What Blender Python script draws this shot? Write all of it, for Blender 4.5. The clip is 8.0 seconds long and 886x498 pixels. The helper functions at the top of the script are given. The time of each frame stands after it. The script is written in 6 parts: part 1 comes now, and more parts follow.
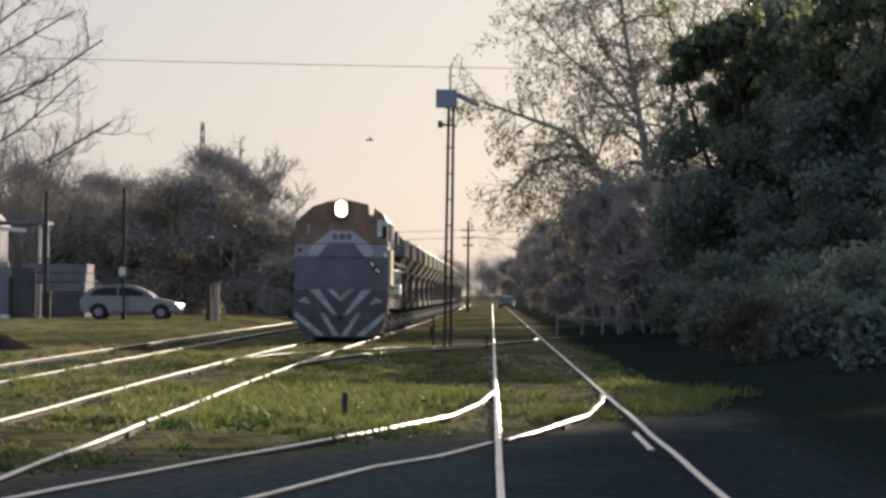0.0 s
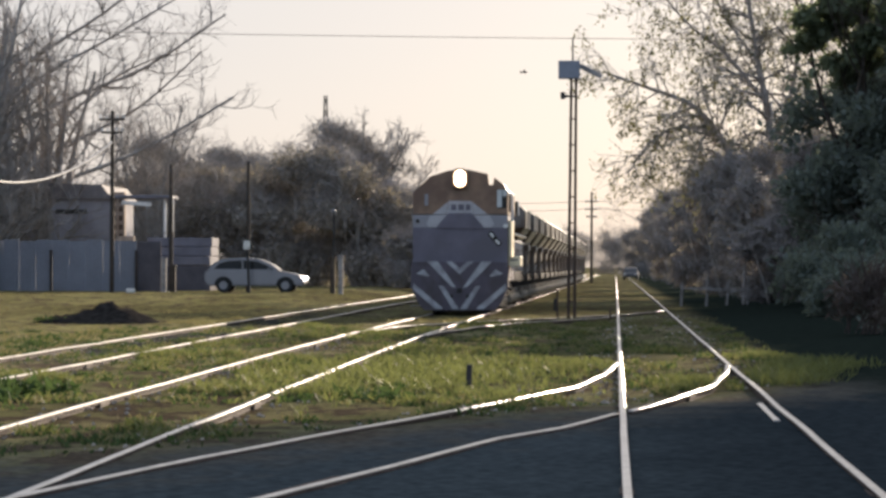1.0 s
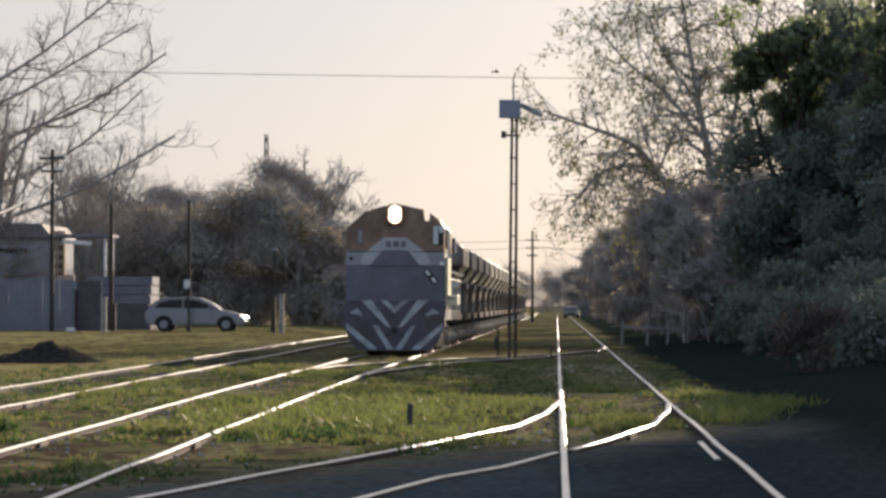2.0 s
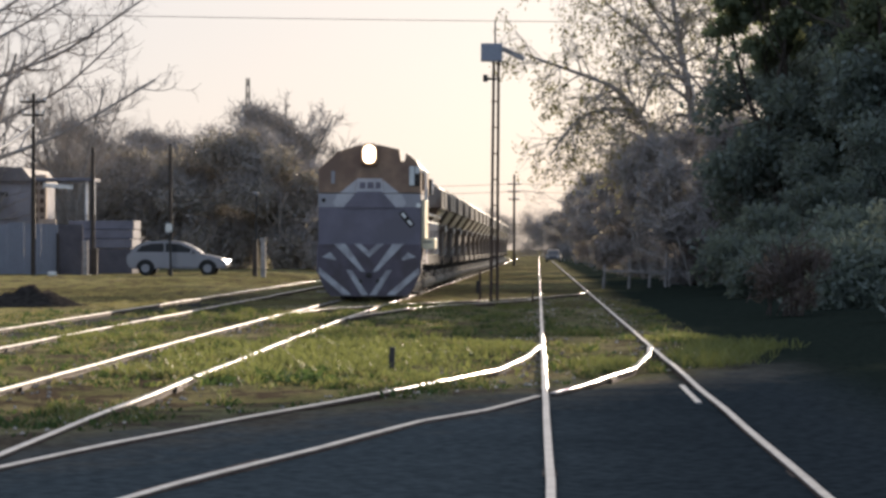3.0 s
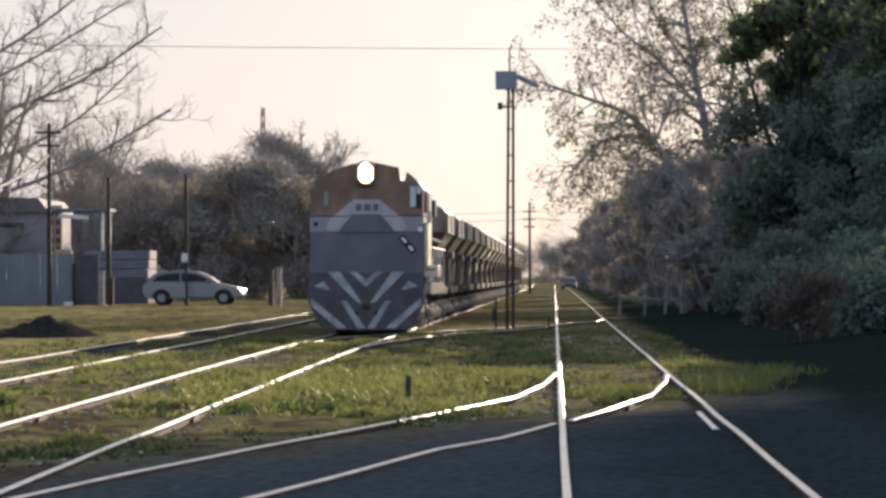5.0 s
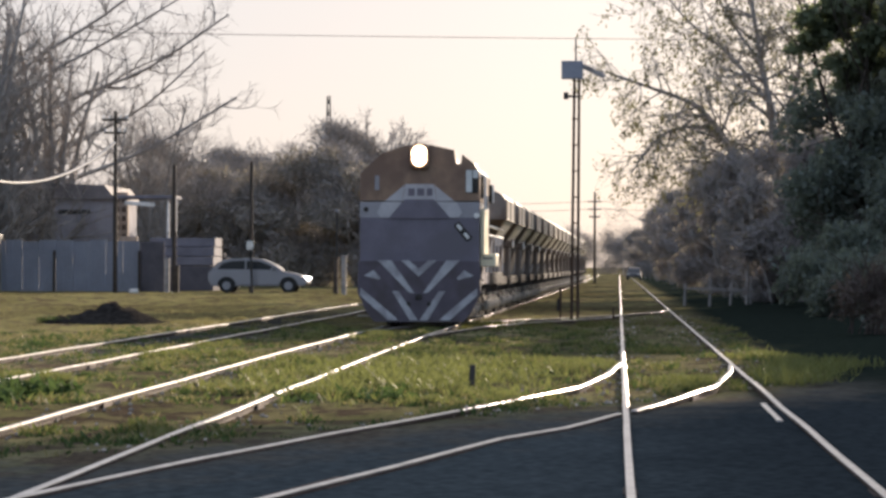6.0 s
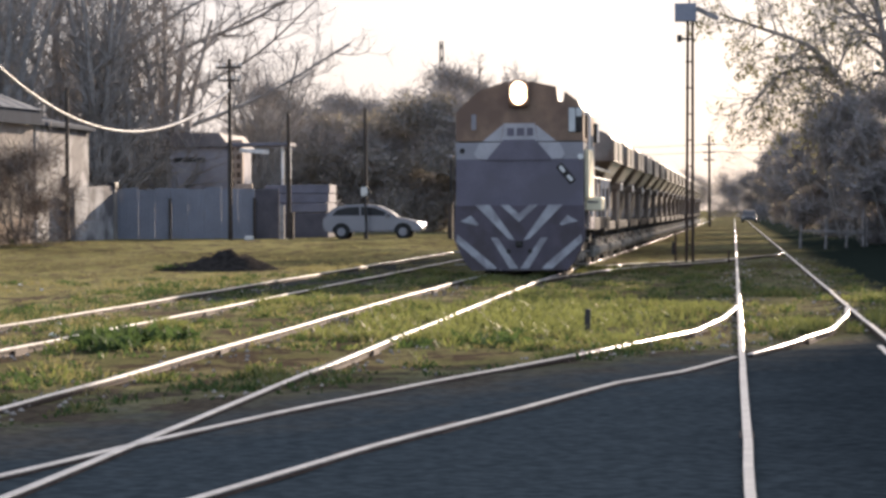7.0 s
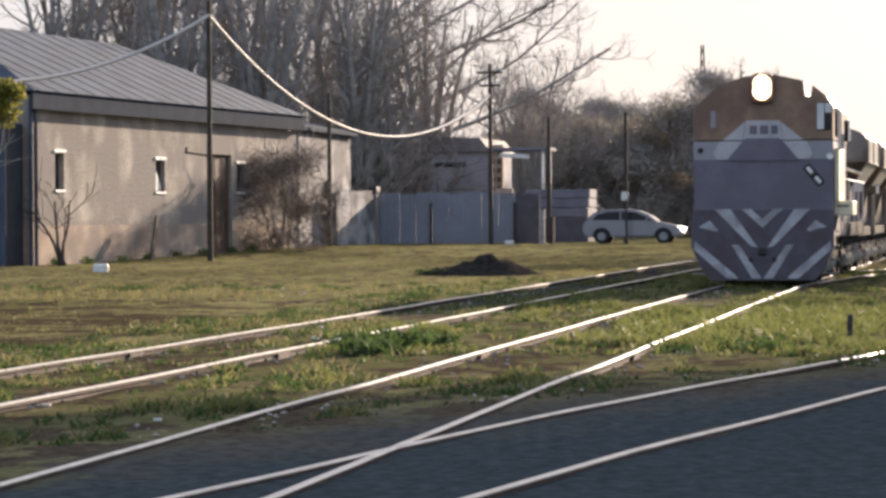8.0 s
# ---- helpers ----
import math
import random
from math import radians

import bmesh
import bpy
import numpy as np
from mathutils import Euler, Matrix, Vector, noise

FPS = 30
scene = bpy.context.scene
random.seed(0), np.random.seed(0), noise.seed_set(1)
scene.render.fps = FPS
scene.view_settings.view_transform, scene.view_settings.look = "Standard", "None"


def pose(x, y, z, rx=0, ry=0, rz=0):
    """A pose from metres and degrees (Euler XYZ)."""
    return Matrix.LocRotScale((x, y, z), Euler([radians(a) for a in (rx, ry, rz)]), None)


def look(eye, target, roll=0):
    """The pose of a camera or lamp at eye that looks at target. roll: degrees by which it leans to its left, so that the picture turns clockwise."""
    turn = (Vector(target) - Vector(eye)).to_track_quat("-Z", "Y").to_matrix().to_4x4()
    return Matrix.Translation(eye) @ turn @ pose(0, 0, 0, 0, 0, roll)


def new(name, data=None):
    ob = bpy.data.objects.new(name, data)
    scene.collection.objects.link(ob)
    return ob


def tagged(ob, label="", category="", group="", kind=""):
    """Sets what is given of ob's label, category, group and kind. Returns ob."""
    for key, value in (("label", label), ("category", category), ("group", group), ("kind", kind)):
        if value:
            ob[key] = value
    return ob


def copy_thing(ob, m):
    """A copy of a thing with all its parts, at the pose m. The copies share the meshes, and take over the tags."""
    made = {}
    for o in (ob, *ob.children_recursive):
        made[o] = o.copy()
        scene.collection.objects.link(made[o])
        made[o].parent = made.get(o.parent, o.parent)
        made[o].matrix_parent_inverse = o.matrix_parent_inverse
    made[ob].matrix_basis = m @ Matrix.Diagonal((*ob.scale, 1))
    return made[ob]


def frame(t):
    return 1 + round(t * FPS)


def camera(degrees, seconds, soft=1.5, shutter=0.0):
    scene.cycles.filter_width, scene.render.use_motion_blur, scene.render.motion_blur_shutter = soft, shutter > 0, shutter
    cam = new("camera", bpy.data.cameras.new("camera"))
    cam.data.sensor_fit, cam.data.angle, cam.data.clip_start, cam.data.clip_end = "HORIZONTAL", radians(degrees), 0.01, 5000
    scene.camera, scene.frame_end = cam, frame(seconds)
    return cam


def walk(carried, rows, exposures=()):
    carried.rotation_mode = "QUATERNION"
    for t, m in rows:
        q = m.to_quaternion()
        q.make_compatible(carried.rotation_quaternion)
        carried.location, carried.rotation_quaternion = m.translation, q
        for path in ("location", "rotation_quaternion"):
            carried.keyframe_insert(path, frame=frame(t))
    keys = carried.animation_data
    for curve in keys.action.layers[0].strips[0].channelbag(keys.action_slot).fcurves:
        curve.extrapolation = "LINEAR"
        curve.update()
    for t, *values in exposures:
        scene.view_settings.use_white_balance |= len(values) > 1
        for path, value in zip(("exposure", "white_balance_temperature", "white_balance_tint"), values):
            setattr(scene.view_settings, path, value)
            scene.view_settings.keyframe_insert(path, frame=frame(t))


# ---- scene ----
# ---- camera: a hand-held long lens that stands still, sways and pans ----
cam = camera(17.82, 8.0, soft=3.0)
EYE = Vector((0.0, 0.0, 1.6))


def aim(turn, tilt, roll):
    """Camera pose at EYE from degrees: turn to the left of +y, tilt up, lean."""
    a, b = radians(turn), radians(tilt)
    way = Vector((-math.sin(a) * math.cos(b), math.cos(a) * math.cos(b), math.sin(b)))
    return look(EYE, EYE + way, roll)


SWAY = [
    (0.0, 0.963, 0.928, 0.49), (0.1, 0.911, 0.991, 0.49), (0.2, 1.122, 0.895, 0.50), (0.3, 1.287, 0.775, 0.50),
    (0.4, 1.404, 0.609, 0.50), (0.5, 1.581, 0.248, 0.50), (0.6, 2.223, 0.061, 0.43), (0.7, 2.833, -0.083, 0.37),
    (0.8, 3.609, 0.316, 0.31), (0.9, 3.395, 0.392, 0.24), (1.0, 3.462, 0.343, 0.18), (1.1, 3.135, 0.442, 0.22),
    (1.2, 3.091, 1.218, 0.25), (1.3, 2.835, 1.289, 0.29), (1.4, 2.177, 1.268, 0.33), (1.5, 2.123, 1.242, 0.37),
    (1.6, 2.128, 1.364, 0.30), (1.7, 2.185, 1.368, 0.23), (2.8, 2.319, 0.086, 0.08), (2.9, 2.212, 0.169, 0.10),
    (3.0, 1.893, -0.005, 0.12), (3.1, 1.831, -0.086, 0.01), (3.2, 1.143, -0.130, -0.09), (3.3, 0.903, 0.155, -0.20),
    (3.4, 0.826, 0.392, -0.31), (3.5, 1.768, 0.473, -0.42), (3.6, 1.608, 0.370, -0.24), (3.7, 0.469, -0.015, -0.07),
    (3.8, 1.141, -0.387, -0.22), (3.9, 1.963, -0.356, -0.37), (4.0, 2.348, -0.599, -0.51), (4.1, 2.366, -0.799, -0.44),
    (4.2, 1.966, -0.851, -0.37), (4.3, 1.920, -0.760, -0.30), (4.4, 1.779, -0.739, -0.23), (4.5, 1.679, -0.824, -0.16),
    (4.6, 1.615, -0.670, -0.18), (4.7, 1.495, -0.198, -0.19), (4.8, 1.611, 0.204, -0.20), (4.9, 1.986, 0.536, -0.22),
    (5.0, 2.211, 0.564, -0.23), (5.2, 3.127, 0.648, -0.15), (6.3, 3.564, 0.083, 0.13), (6.5, 3.661, -0.097, -0.15),
    (6.6, 4.031, -0.133, -0.19), (6.7, 4.132, -0.109, -0.23), (6.8, 4.487, -0.244, -0.27), (6.9, 4.877, -0.585, -0.31),
    (7.0, 5.845, -0.765, -0.35), (7.1, 5.735, -1.324, 0.09), (7.2, 6.647, -1.610, 0.05), (7.3, 7.716, -1.678, 0.02),
    (7.4, 8.888, -1.379, -0.05), (7.5, 9.407, -1.399, -0.12), (7.6, 9.162, -1.511, 0.10), (7.7, 8.541, -1.064, 0.31),
    (7.8, 9.592, -1.272, 0.09), (7.9, 10.356, -0.950, -0.13), (8.0, 11.116, -0.640, -0.34),
]
EXPOSURES = [(0.0, 0.80, 5900, 14), (0.5, 1.00, 5900, 14), (1.0, 1.04, 5900, 14), (1.6, 0.88, 5900, 14), (3.0, 1.10, 5900, 15), (3.5, 1.15, 5900, 16), (4.0, 1.27, 5900, 16), (4.5, 1.29, 5900, 16), (5.0, 1.12, 5900, 16),
             (6.5, 1.14, 5950, 17), (7.0, 1.40, 5950, 18), (7.3, 1.87, 5950, 18), (7.5, 1.84, 5950, 18), (7.7, 1.54, 5950, 17), (8.0, 1.32, 6000, 18)]
walk(cam, [(t, aim(a, b, c)) for t, a, b, c in SWAY], EXPOSURES)

# ---- light ----
SUN_TURN, SUN_UP = 16.5, 14.8      # degrees: towards +x from +y; above the horizon
world = bpy.data.worlds.new("world")
scene.world = world
world.use_nodes = True
wn = world.node_tree.nodes
sky = wn.new("ShaderNodeTexSky")
sky.sky_type, sky.sun_disc = "NISHITA", False
sky.sun_elevation, sky.sun_rotation = radians(SUN_UP), radians(SUN_TURN)
sky.air_density, sky.dust_density, sky.ozone_density = 1.0, 1.5, 1.0
wn["Background"].inputs[1].default_value = 0.008
wl = world.node_tree.links
wl.new(sky.outputs[0], wn["Background"].inputs[0])
veil, both = wn.new("ShaderNodeBackground"), wn.new("ShaderNodeAddShader")   # even light of the hazy air
veil.inputs[1].default_value = 0.30
# warm towards the low sun, cool in the sky behind
way, across, tone = wn.new("ShaderNodeTexCoord"), wn.new("ShaderNodeSeparateXYZ"), wn.new("ShaderNodeMix")
span = wn.new("ShaderNodeMapRange")
span.inputs[1].default_value, span.inputs[2].default_value = -0.25, 0.97
tone.data_type = "RGBA"
tone.inputs[6].default_value, tone.inputs[7].default_value = (0.78, 0.955, 1.14, 1), (1.03, 0.955, 0.865, 1)
wl.new(way.outputs["Generated"], across.inputs[0]), wl.new(across.outputs[1], span.inputs[0])
wl.new(span.outputs[0], tone.inputs[0]), wl.new(tone.outputs[2], veil.inputs[0])
wl.new(wn["Background"].outputs[0], both.inputs[0]), wl.new(veil.outputs[0], both.inputs[1])
wl.new(both.outputs[0], wn["World Output"].inputs[0])
sun_data = bpy.data.lights.new("sun", "SUN")
sun_data.energy, sun_data.angle, sun_data.color = 5.0, radians(0.6), (1.0, 0.80, 0.55)
sun = new("sun", sun_data)
a, b = radians(SUN_TURN), radians(SUN_UP)
SUN_WAY = Vector((math.sin(a) * math.cos(b), math.cos(a) * math.cos(b), math.sin(b)))
sun.matrix_world = look(SUN_WAY * 500, (0, 0, 0))


# ---- materials ----
def paint(name, colour, rough=0.6, metal=0.0, vary=0.25, scale=3.0, bump=0.15, dirt=None, spec=0.4, island=False):
    """A surface with fine grain and broad stains; dirt: (colour, share)."""
    m = bpy.data.materials.new(name)
    m.use_nodes = True
    n, l = m.node_tree.nodes, m.node_tree.links
    p = n["Principled BSDF"]
    p.inputs["Roughness"].default_value, p.inputs["Metallic"].default_value = rough, metal
    p.inputs["Specular IOR Level"].default_value = spec
    tc = n.new("ShaderNodeTexCoord")
    big, fine = n.new("ShaderNodeTexNoise"), n.new("ShaderNodeTexNoise")
    big.inputs["Scale"].default_value, big.inputs["Detail"].default_value = scale, 5
    fine.inputs["Scale"].default_value, fine.inputs["Detail"].default_value = scale * 14, 4
    for t in (big, fine):
        l.new(tc.outputs["Object"], t.inputs["Vector"])
    mul = n.new("ShaderNodeMapRange")
    mul.inputs[1].default_value, mul.inputs[2].default_value = 0.3, 0.7
    mul.inputs[3].default_value, mul.inputs[4].default_value = 1 - vary, 1 + vary
    l.new(big.outputs[0], mul.inputs[0])
    mul2 = n.new("ShaderNodeMapRange")
    mul2.inputs[1].default_value, mul2.inputs[2].default_value = 0.3, 0.7
    mul2.inputs[3].default_value, mul2.inputs[4].default_value = 1 - vary * 0.6, 1 + vary * 0.6
    l.new(fine.outputs[0], mul2.inputs[0])
    prod = n.new("ShaderNodeMath")
    prod.operation = "MULTIPLY"
    l.new(mul.outputs[0], prod.inputs[0]), l.new(mul2.outputs[0], prod.inputs[1])
    out = prod.outputs[0]
    if island:
        g = n.new("ShaderNodeNewGeometry")
        r = n.new("ShaderNodeMapRange")
        r.inputs[3].default_value, r.inputs[4].default_value = 0.55, 1.45
        l.new(g.outputs["Random Per Island"], r.inputs[0])
        p2 = n.new("ShaderNodeMath")
        p2.operation = "MULTIPLY"
        l.new(out, p2.inputs[0]), l.new(r.outputs[0], p2.inputs[1])
        out = p2.outputs[0]
    col = n.new("ShaderNodeVectorMath")
    col.operation = "SCALE"
    col.inputs[0].default_value = colour
    l.new(out, col.inputs["Scale"])
    last = col.outputs[0]
    if dirt:
        mix = n.new("ShaderNodeMix")
        mix.data_type = "RGBA"
        ramp = n.new("ShaderNodeMapRange")
        ramp.inputs[1].default_value, ramp.inputs[2].default_value = 0.62 - dirt[1] * 0.35, 0.72 - dirt[1] * 0.3
        d = n.new("ShaderNodeTexNoise")
        d.inputs["Scale"].default_value, d.inputs["Detail"].default_value = scale * 0.7, 7
        mp = n.new("ShaderNodeMapping")
        mp.inputs["Location"].default_value = (7.3, 2.1, 4.4)
        mp.inputs["Scale"].default_value = (1, 1, 0.85)
        l.new(tc.outputs["Object"], mp.inputs[0]), l.new(mp.outputs[0], d.inputs["Vector"])
        l.new(d.outputs[0], ramp.inputs[0])
        l.new(ramp.outputs[0], mix.inputs[0])
        l.new(last, mix.inputs[6])
        mix.inputs[7].default_value = (*dirt[0], 1)
        last = mix.outputs[2]
    l.new(last, p.inputs["Base Color"])
    if bump:
        bp = n.new("ShaderNodeBump")
        bp.inputs["Strength"].default_value, bp.inputs["Distance"].default_value = bump, 0.03
        l.new(fine.outputs[0], bp.inputs["Height"]), l.new(bp.outputs[0], p.inputs["Normal"])
    return m


def leafy(name, colour, glow=0.35, rough=0.55):
    """Leaves and blades: part of the light comes through; each piece differs."""
    m = paint(name, colour, rough, vary=0.15, scale=0.4, bump=0, island=True, spec=0.08)
    n, l = m.node_tree.nodes, m.node_tree.links
    p, out = n["Principled BSDF"], n["Material Output"]
    tr, mx = n.new("ShaderNodeBsdfTranslucent"), n.new("ShaderNodeMixShader")
    tr.inputs[0].default_value = (colour[0] * 1.5, colour[1] * 1.55, colour[2] * 1.2, 1)
    mx.inputs[0].default_value = glow
    l.new(p.outputs[0], mx.inputs[1]), l.new(tr.outputs[0], mx.inputs[2]), l.new(mx.outputs[0], out.inputs[0])
    return m


def glowing(name, colour, strength):
    m = bpy.data.materials.new(name)
    m.use_nodes = True
    p = m.node_tree.nodes["Principled BSDF"]
    p.inputs["Emission Color"].default_value, p.inputs["Emission Strength"].default_value = (*colour, 1), strength
    return m


def ground_surface():
    m = bpy.data.materials.new("grass_and_dirt")
    m.use_nodes = True
    n, l = m.node_tree.nodes, m.node_tree.links
    p = n["Principled BSDF"]
    p.inputs["Roughness"].default_value, p.inputs["Specular IOR Level"].default_value = 1.0, 0.0
    pos = n.new("ShaderNodeNewGeometry").outputs["Position"]

    def tex(scale, detail=6, rough=0.6, stretch=(1, 1, 1)):
        t, mp = n.new("ShaderNodeTexNoise"), n.new("ShaderNodeMapping")
        mp.inputs["Scale"].default_value = stretch
        t.inputs["Scale"].default_value, t.inputs["Detail"].default_value, t.inputs["Roughness"].default_value = scale, detail, rough
        l.new(pos, mp.inputs[0]), l.new(mp.outputs[0], t.inputs["Vector"])
        return t.outputs[0]

    def rng(v, a, b, c=0.0, d=1.0):
        r = n.new("ShaderNodeMapRange")
        r.interpolation_type = "SMOOTHSTEP"
        for i, q in enumerate((a, b, c, d)):
            r.inputs[i + 1].default_value = q
        l.new(v, r.inputs[0])
        return r.outputs[0]

    def mix(f, a, b):
        x = n.new("ShaderNodeMix")
        x.data_type = "RGBA"
        l.new(f, x.inputs[0])
        for i, v in ((6, a), (7, b)):
            if isinstance(v, tuple):
                x.inputs[i].default_value = (*v, 1)
            else:
                l.new(v, x.inputs[i])
        return x.outputs[2]

    def op(kind, a, b):
        x = n.new("ShaderNodeMath")
        x.operation = kind
        for i, v in ((0, a), (1, b)):
            if isinstance(v, (int, float)):
                x.inputs[i].default_value = v
            else:
                l.new(v, x.inputs[i])
        return x.outputs[0]

    sep = n.new("ShaderNodeSeparateXYZ")
    l.new(pos, sep.inputs[0])
    X, Y = sep.outputs[0], sep.outputs[1]
    patch, fine, mid = tex(0.35), tex(9.0, 4), tex(1.6, 6, 0.65, (1, 0.5, 1))
    green = mix(rng(fine, 0.35, 0.65), (0.104, 0.104, 0.047), (0.182, 0.175, 0.080))
    straw = mix(rng(fine, 0.35, 0.65), (0.145, 0.126, 0.068), (0.235, 0.205, 0.110))
    grass = mix(rng(patch, 0.38, 0.62), green, straw)
    field = mix(rng(fine, 0.3, 0.7), (0.145, 0.135, 0.060), (0.235, 0.215, 0.098))
    grass = mix(rng(op("ADD", X, op("MULTIPLY", patch, 6)), -9.5, -6.5), field, grass)
    soil = mix(rng(fine, 0.3, 0.7), (0.058, 0.045, 0.033), (0.125, 0.098, 0.068))
    # gravel darker and bluer than its own tone: the trees' shade put in
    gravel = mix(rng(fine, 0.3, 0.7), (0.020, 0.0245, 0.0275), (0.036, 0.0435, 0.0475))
    # paler gravel for the left, where hazy light is put into the colour
    lightened = mix(rng(fine, 0.3, 0.7), (0.037, 0.0445, 0.048), (0.066, 0.077, 0.082))
    gravel = mix(rng(op("ADD", X, op("MULTIPLY", patch, 3)), 3.2, 0.6), gravel, lightened)
    broad = tex(0.12, 5, 0.6, (1, 0.45, 1))
    clod = tex(3.4, 5, 0.7, (1, 0.6, 1))
    bare = op("ADD", mid, op("MULTIPLY", op("SUBTRACT", clod, 0.5), 0.5))
    # the bed of the train's track is barer near the crossing
    bed = op("MULTIPLY", rng(op("ABSOLUTE", op("ADD", X, 4.8), 0.0), 1.6, 0.7), rng(Y, 42, 26))
    bare = op("ADD", bare, op("MULTIPLY", bed, 0.03))
    siding = op("MULTIPLY", rng(op("ABSOLUTE", op("ADD", X, 8.9), 0.0), 1.5, 0.8), rng(Y, 95, 80))
    bare = op("ADD", bare, op("MULTIPLY", siding, 0.06))
    c = mix(rng(bare, 0.485, 0.575), grass, soil)
    # siding bed darkened further off: the train's shadow put into the colour
    bed_shadow = mix(rng(fine, 0.3, 0.7), (0.046, 0.046, 0.044), (0.085, 0.084, 0.078))
    c = mix(op("MULTIPLY", op("MULTIPLY", siding, rng(Y, 42, 52)), rng(clod, 0.36, 0.52, 0.35, 0.9)), c, bed_shadow)
    dim = mix(rng(broad, 0.40, 0.60), (0.62, 0.62, 0.62), (1.05, 1.05, 1.05))
    shade = n.new("ShaderNodeMix")
    shade.data_type, shade.blend_type = "RGBA", "MULTIPLY"
    shade.inputs[0].default_value = 1.0
    l.new(c, shade.inputs[6]), l.new(dim, shade.inputs[7])
    c = shade.outputs[2]
    # dark turf under the trees, with their shade put into its colour
    shaded_turf = mix(rng(fine, 0.3, 0.7), (0.011, 0.0155, 0.0135), (0.026, 0.033, 0.026))
    c = mix(rng(op("ADD", X, op("MULTIPLY", patch, 1.2)), 2.7, 3.8), c, shaded_turf)
    # bare crossing ground near the spectator, wider to the right
    edge = op("ADD", op("ADD", Y, op("MULTIPLY", mid, 9)), op("MULTIPLY", X, -2.3))
    side = op("ADD", X, op("MULTIPLY", op("SUBTRACT", mid, 0.5), 2.5))
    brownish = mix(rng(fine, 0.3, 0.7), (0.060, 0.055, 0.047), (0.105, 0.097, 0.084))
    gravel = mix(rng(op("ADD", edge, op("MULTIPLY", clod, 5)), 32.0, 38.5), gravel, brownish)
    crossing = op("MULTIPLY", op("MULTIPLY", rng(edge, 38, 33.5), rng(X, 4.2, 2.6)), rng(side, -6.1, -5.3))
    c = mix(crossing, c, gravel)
    # dark earth in the ruts of the field, their shade put into the colour
    rut_line = op("ADD", Y, op("MULTIPLY", op("SUBTRACT", broad, 0.5), 9))
    rut = op("MULTIPLY", op("MULTIPLY", rng(X, -10.6, -12.2), rng(rut_line, 31, 33)), rng(rut_line, 51, 48))
    rut = op("MULTIPLY", rut, rng(op("ADD", tex(0.55, 5, 0.6, (0.35, 1.3, 1)), op("MULTIPLY", clod, 0.15)), 0.53, 0.62))
    c = mix(rut, c, (0.058, 0.046, 0.030))
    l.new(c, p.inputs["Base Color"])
    bp = n.new("ShaderNodeBump")
    bp.inputs["Distance"].default_value = 0.09
    l.new(rng(crossing, 0.0, 1.0, 1.0, 0.22), bp.inputs["Strength"])
    l.new(op("ADD", fine, mid), bp.inputs["Height"]), l.new(bp.outputs[0], p.inputs["Normal"])
    return m


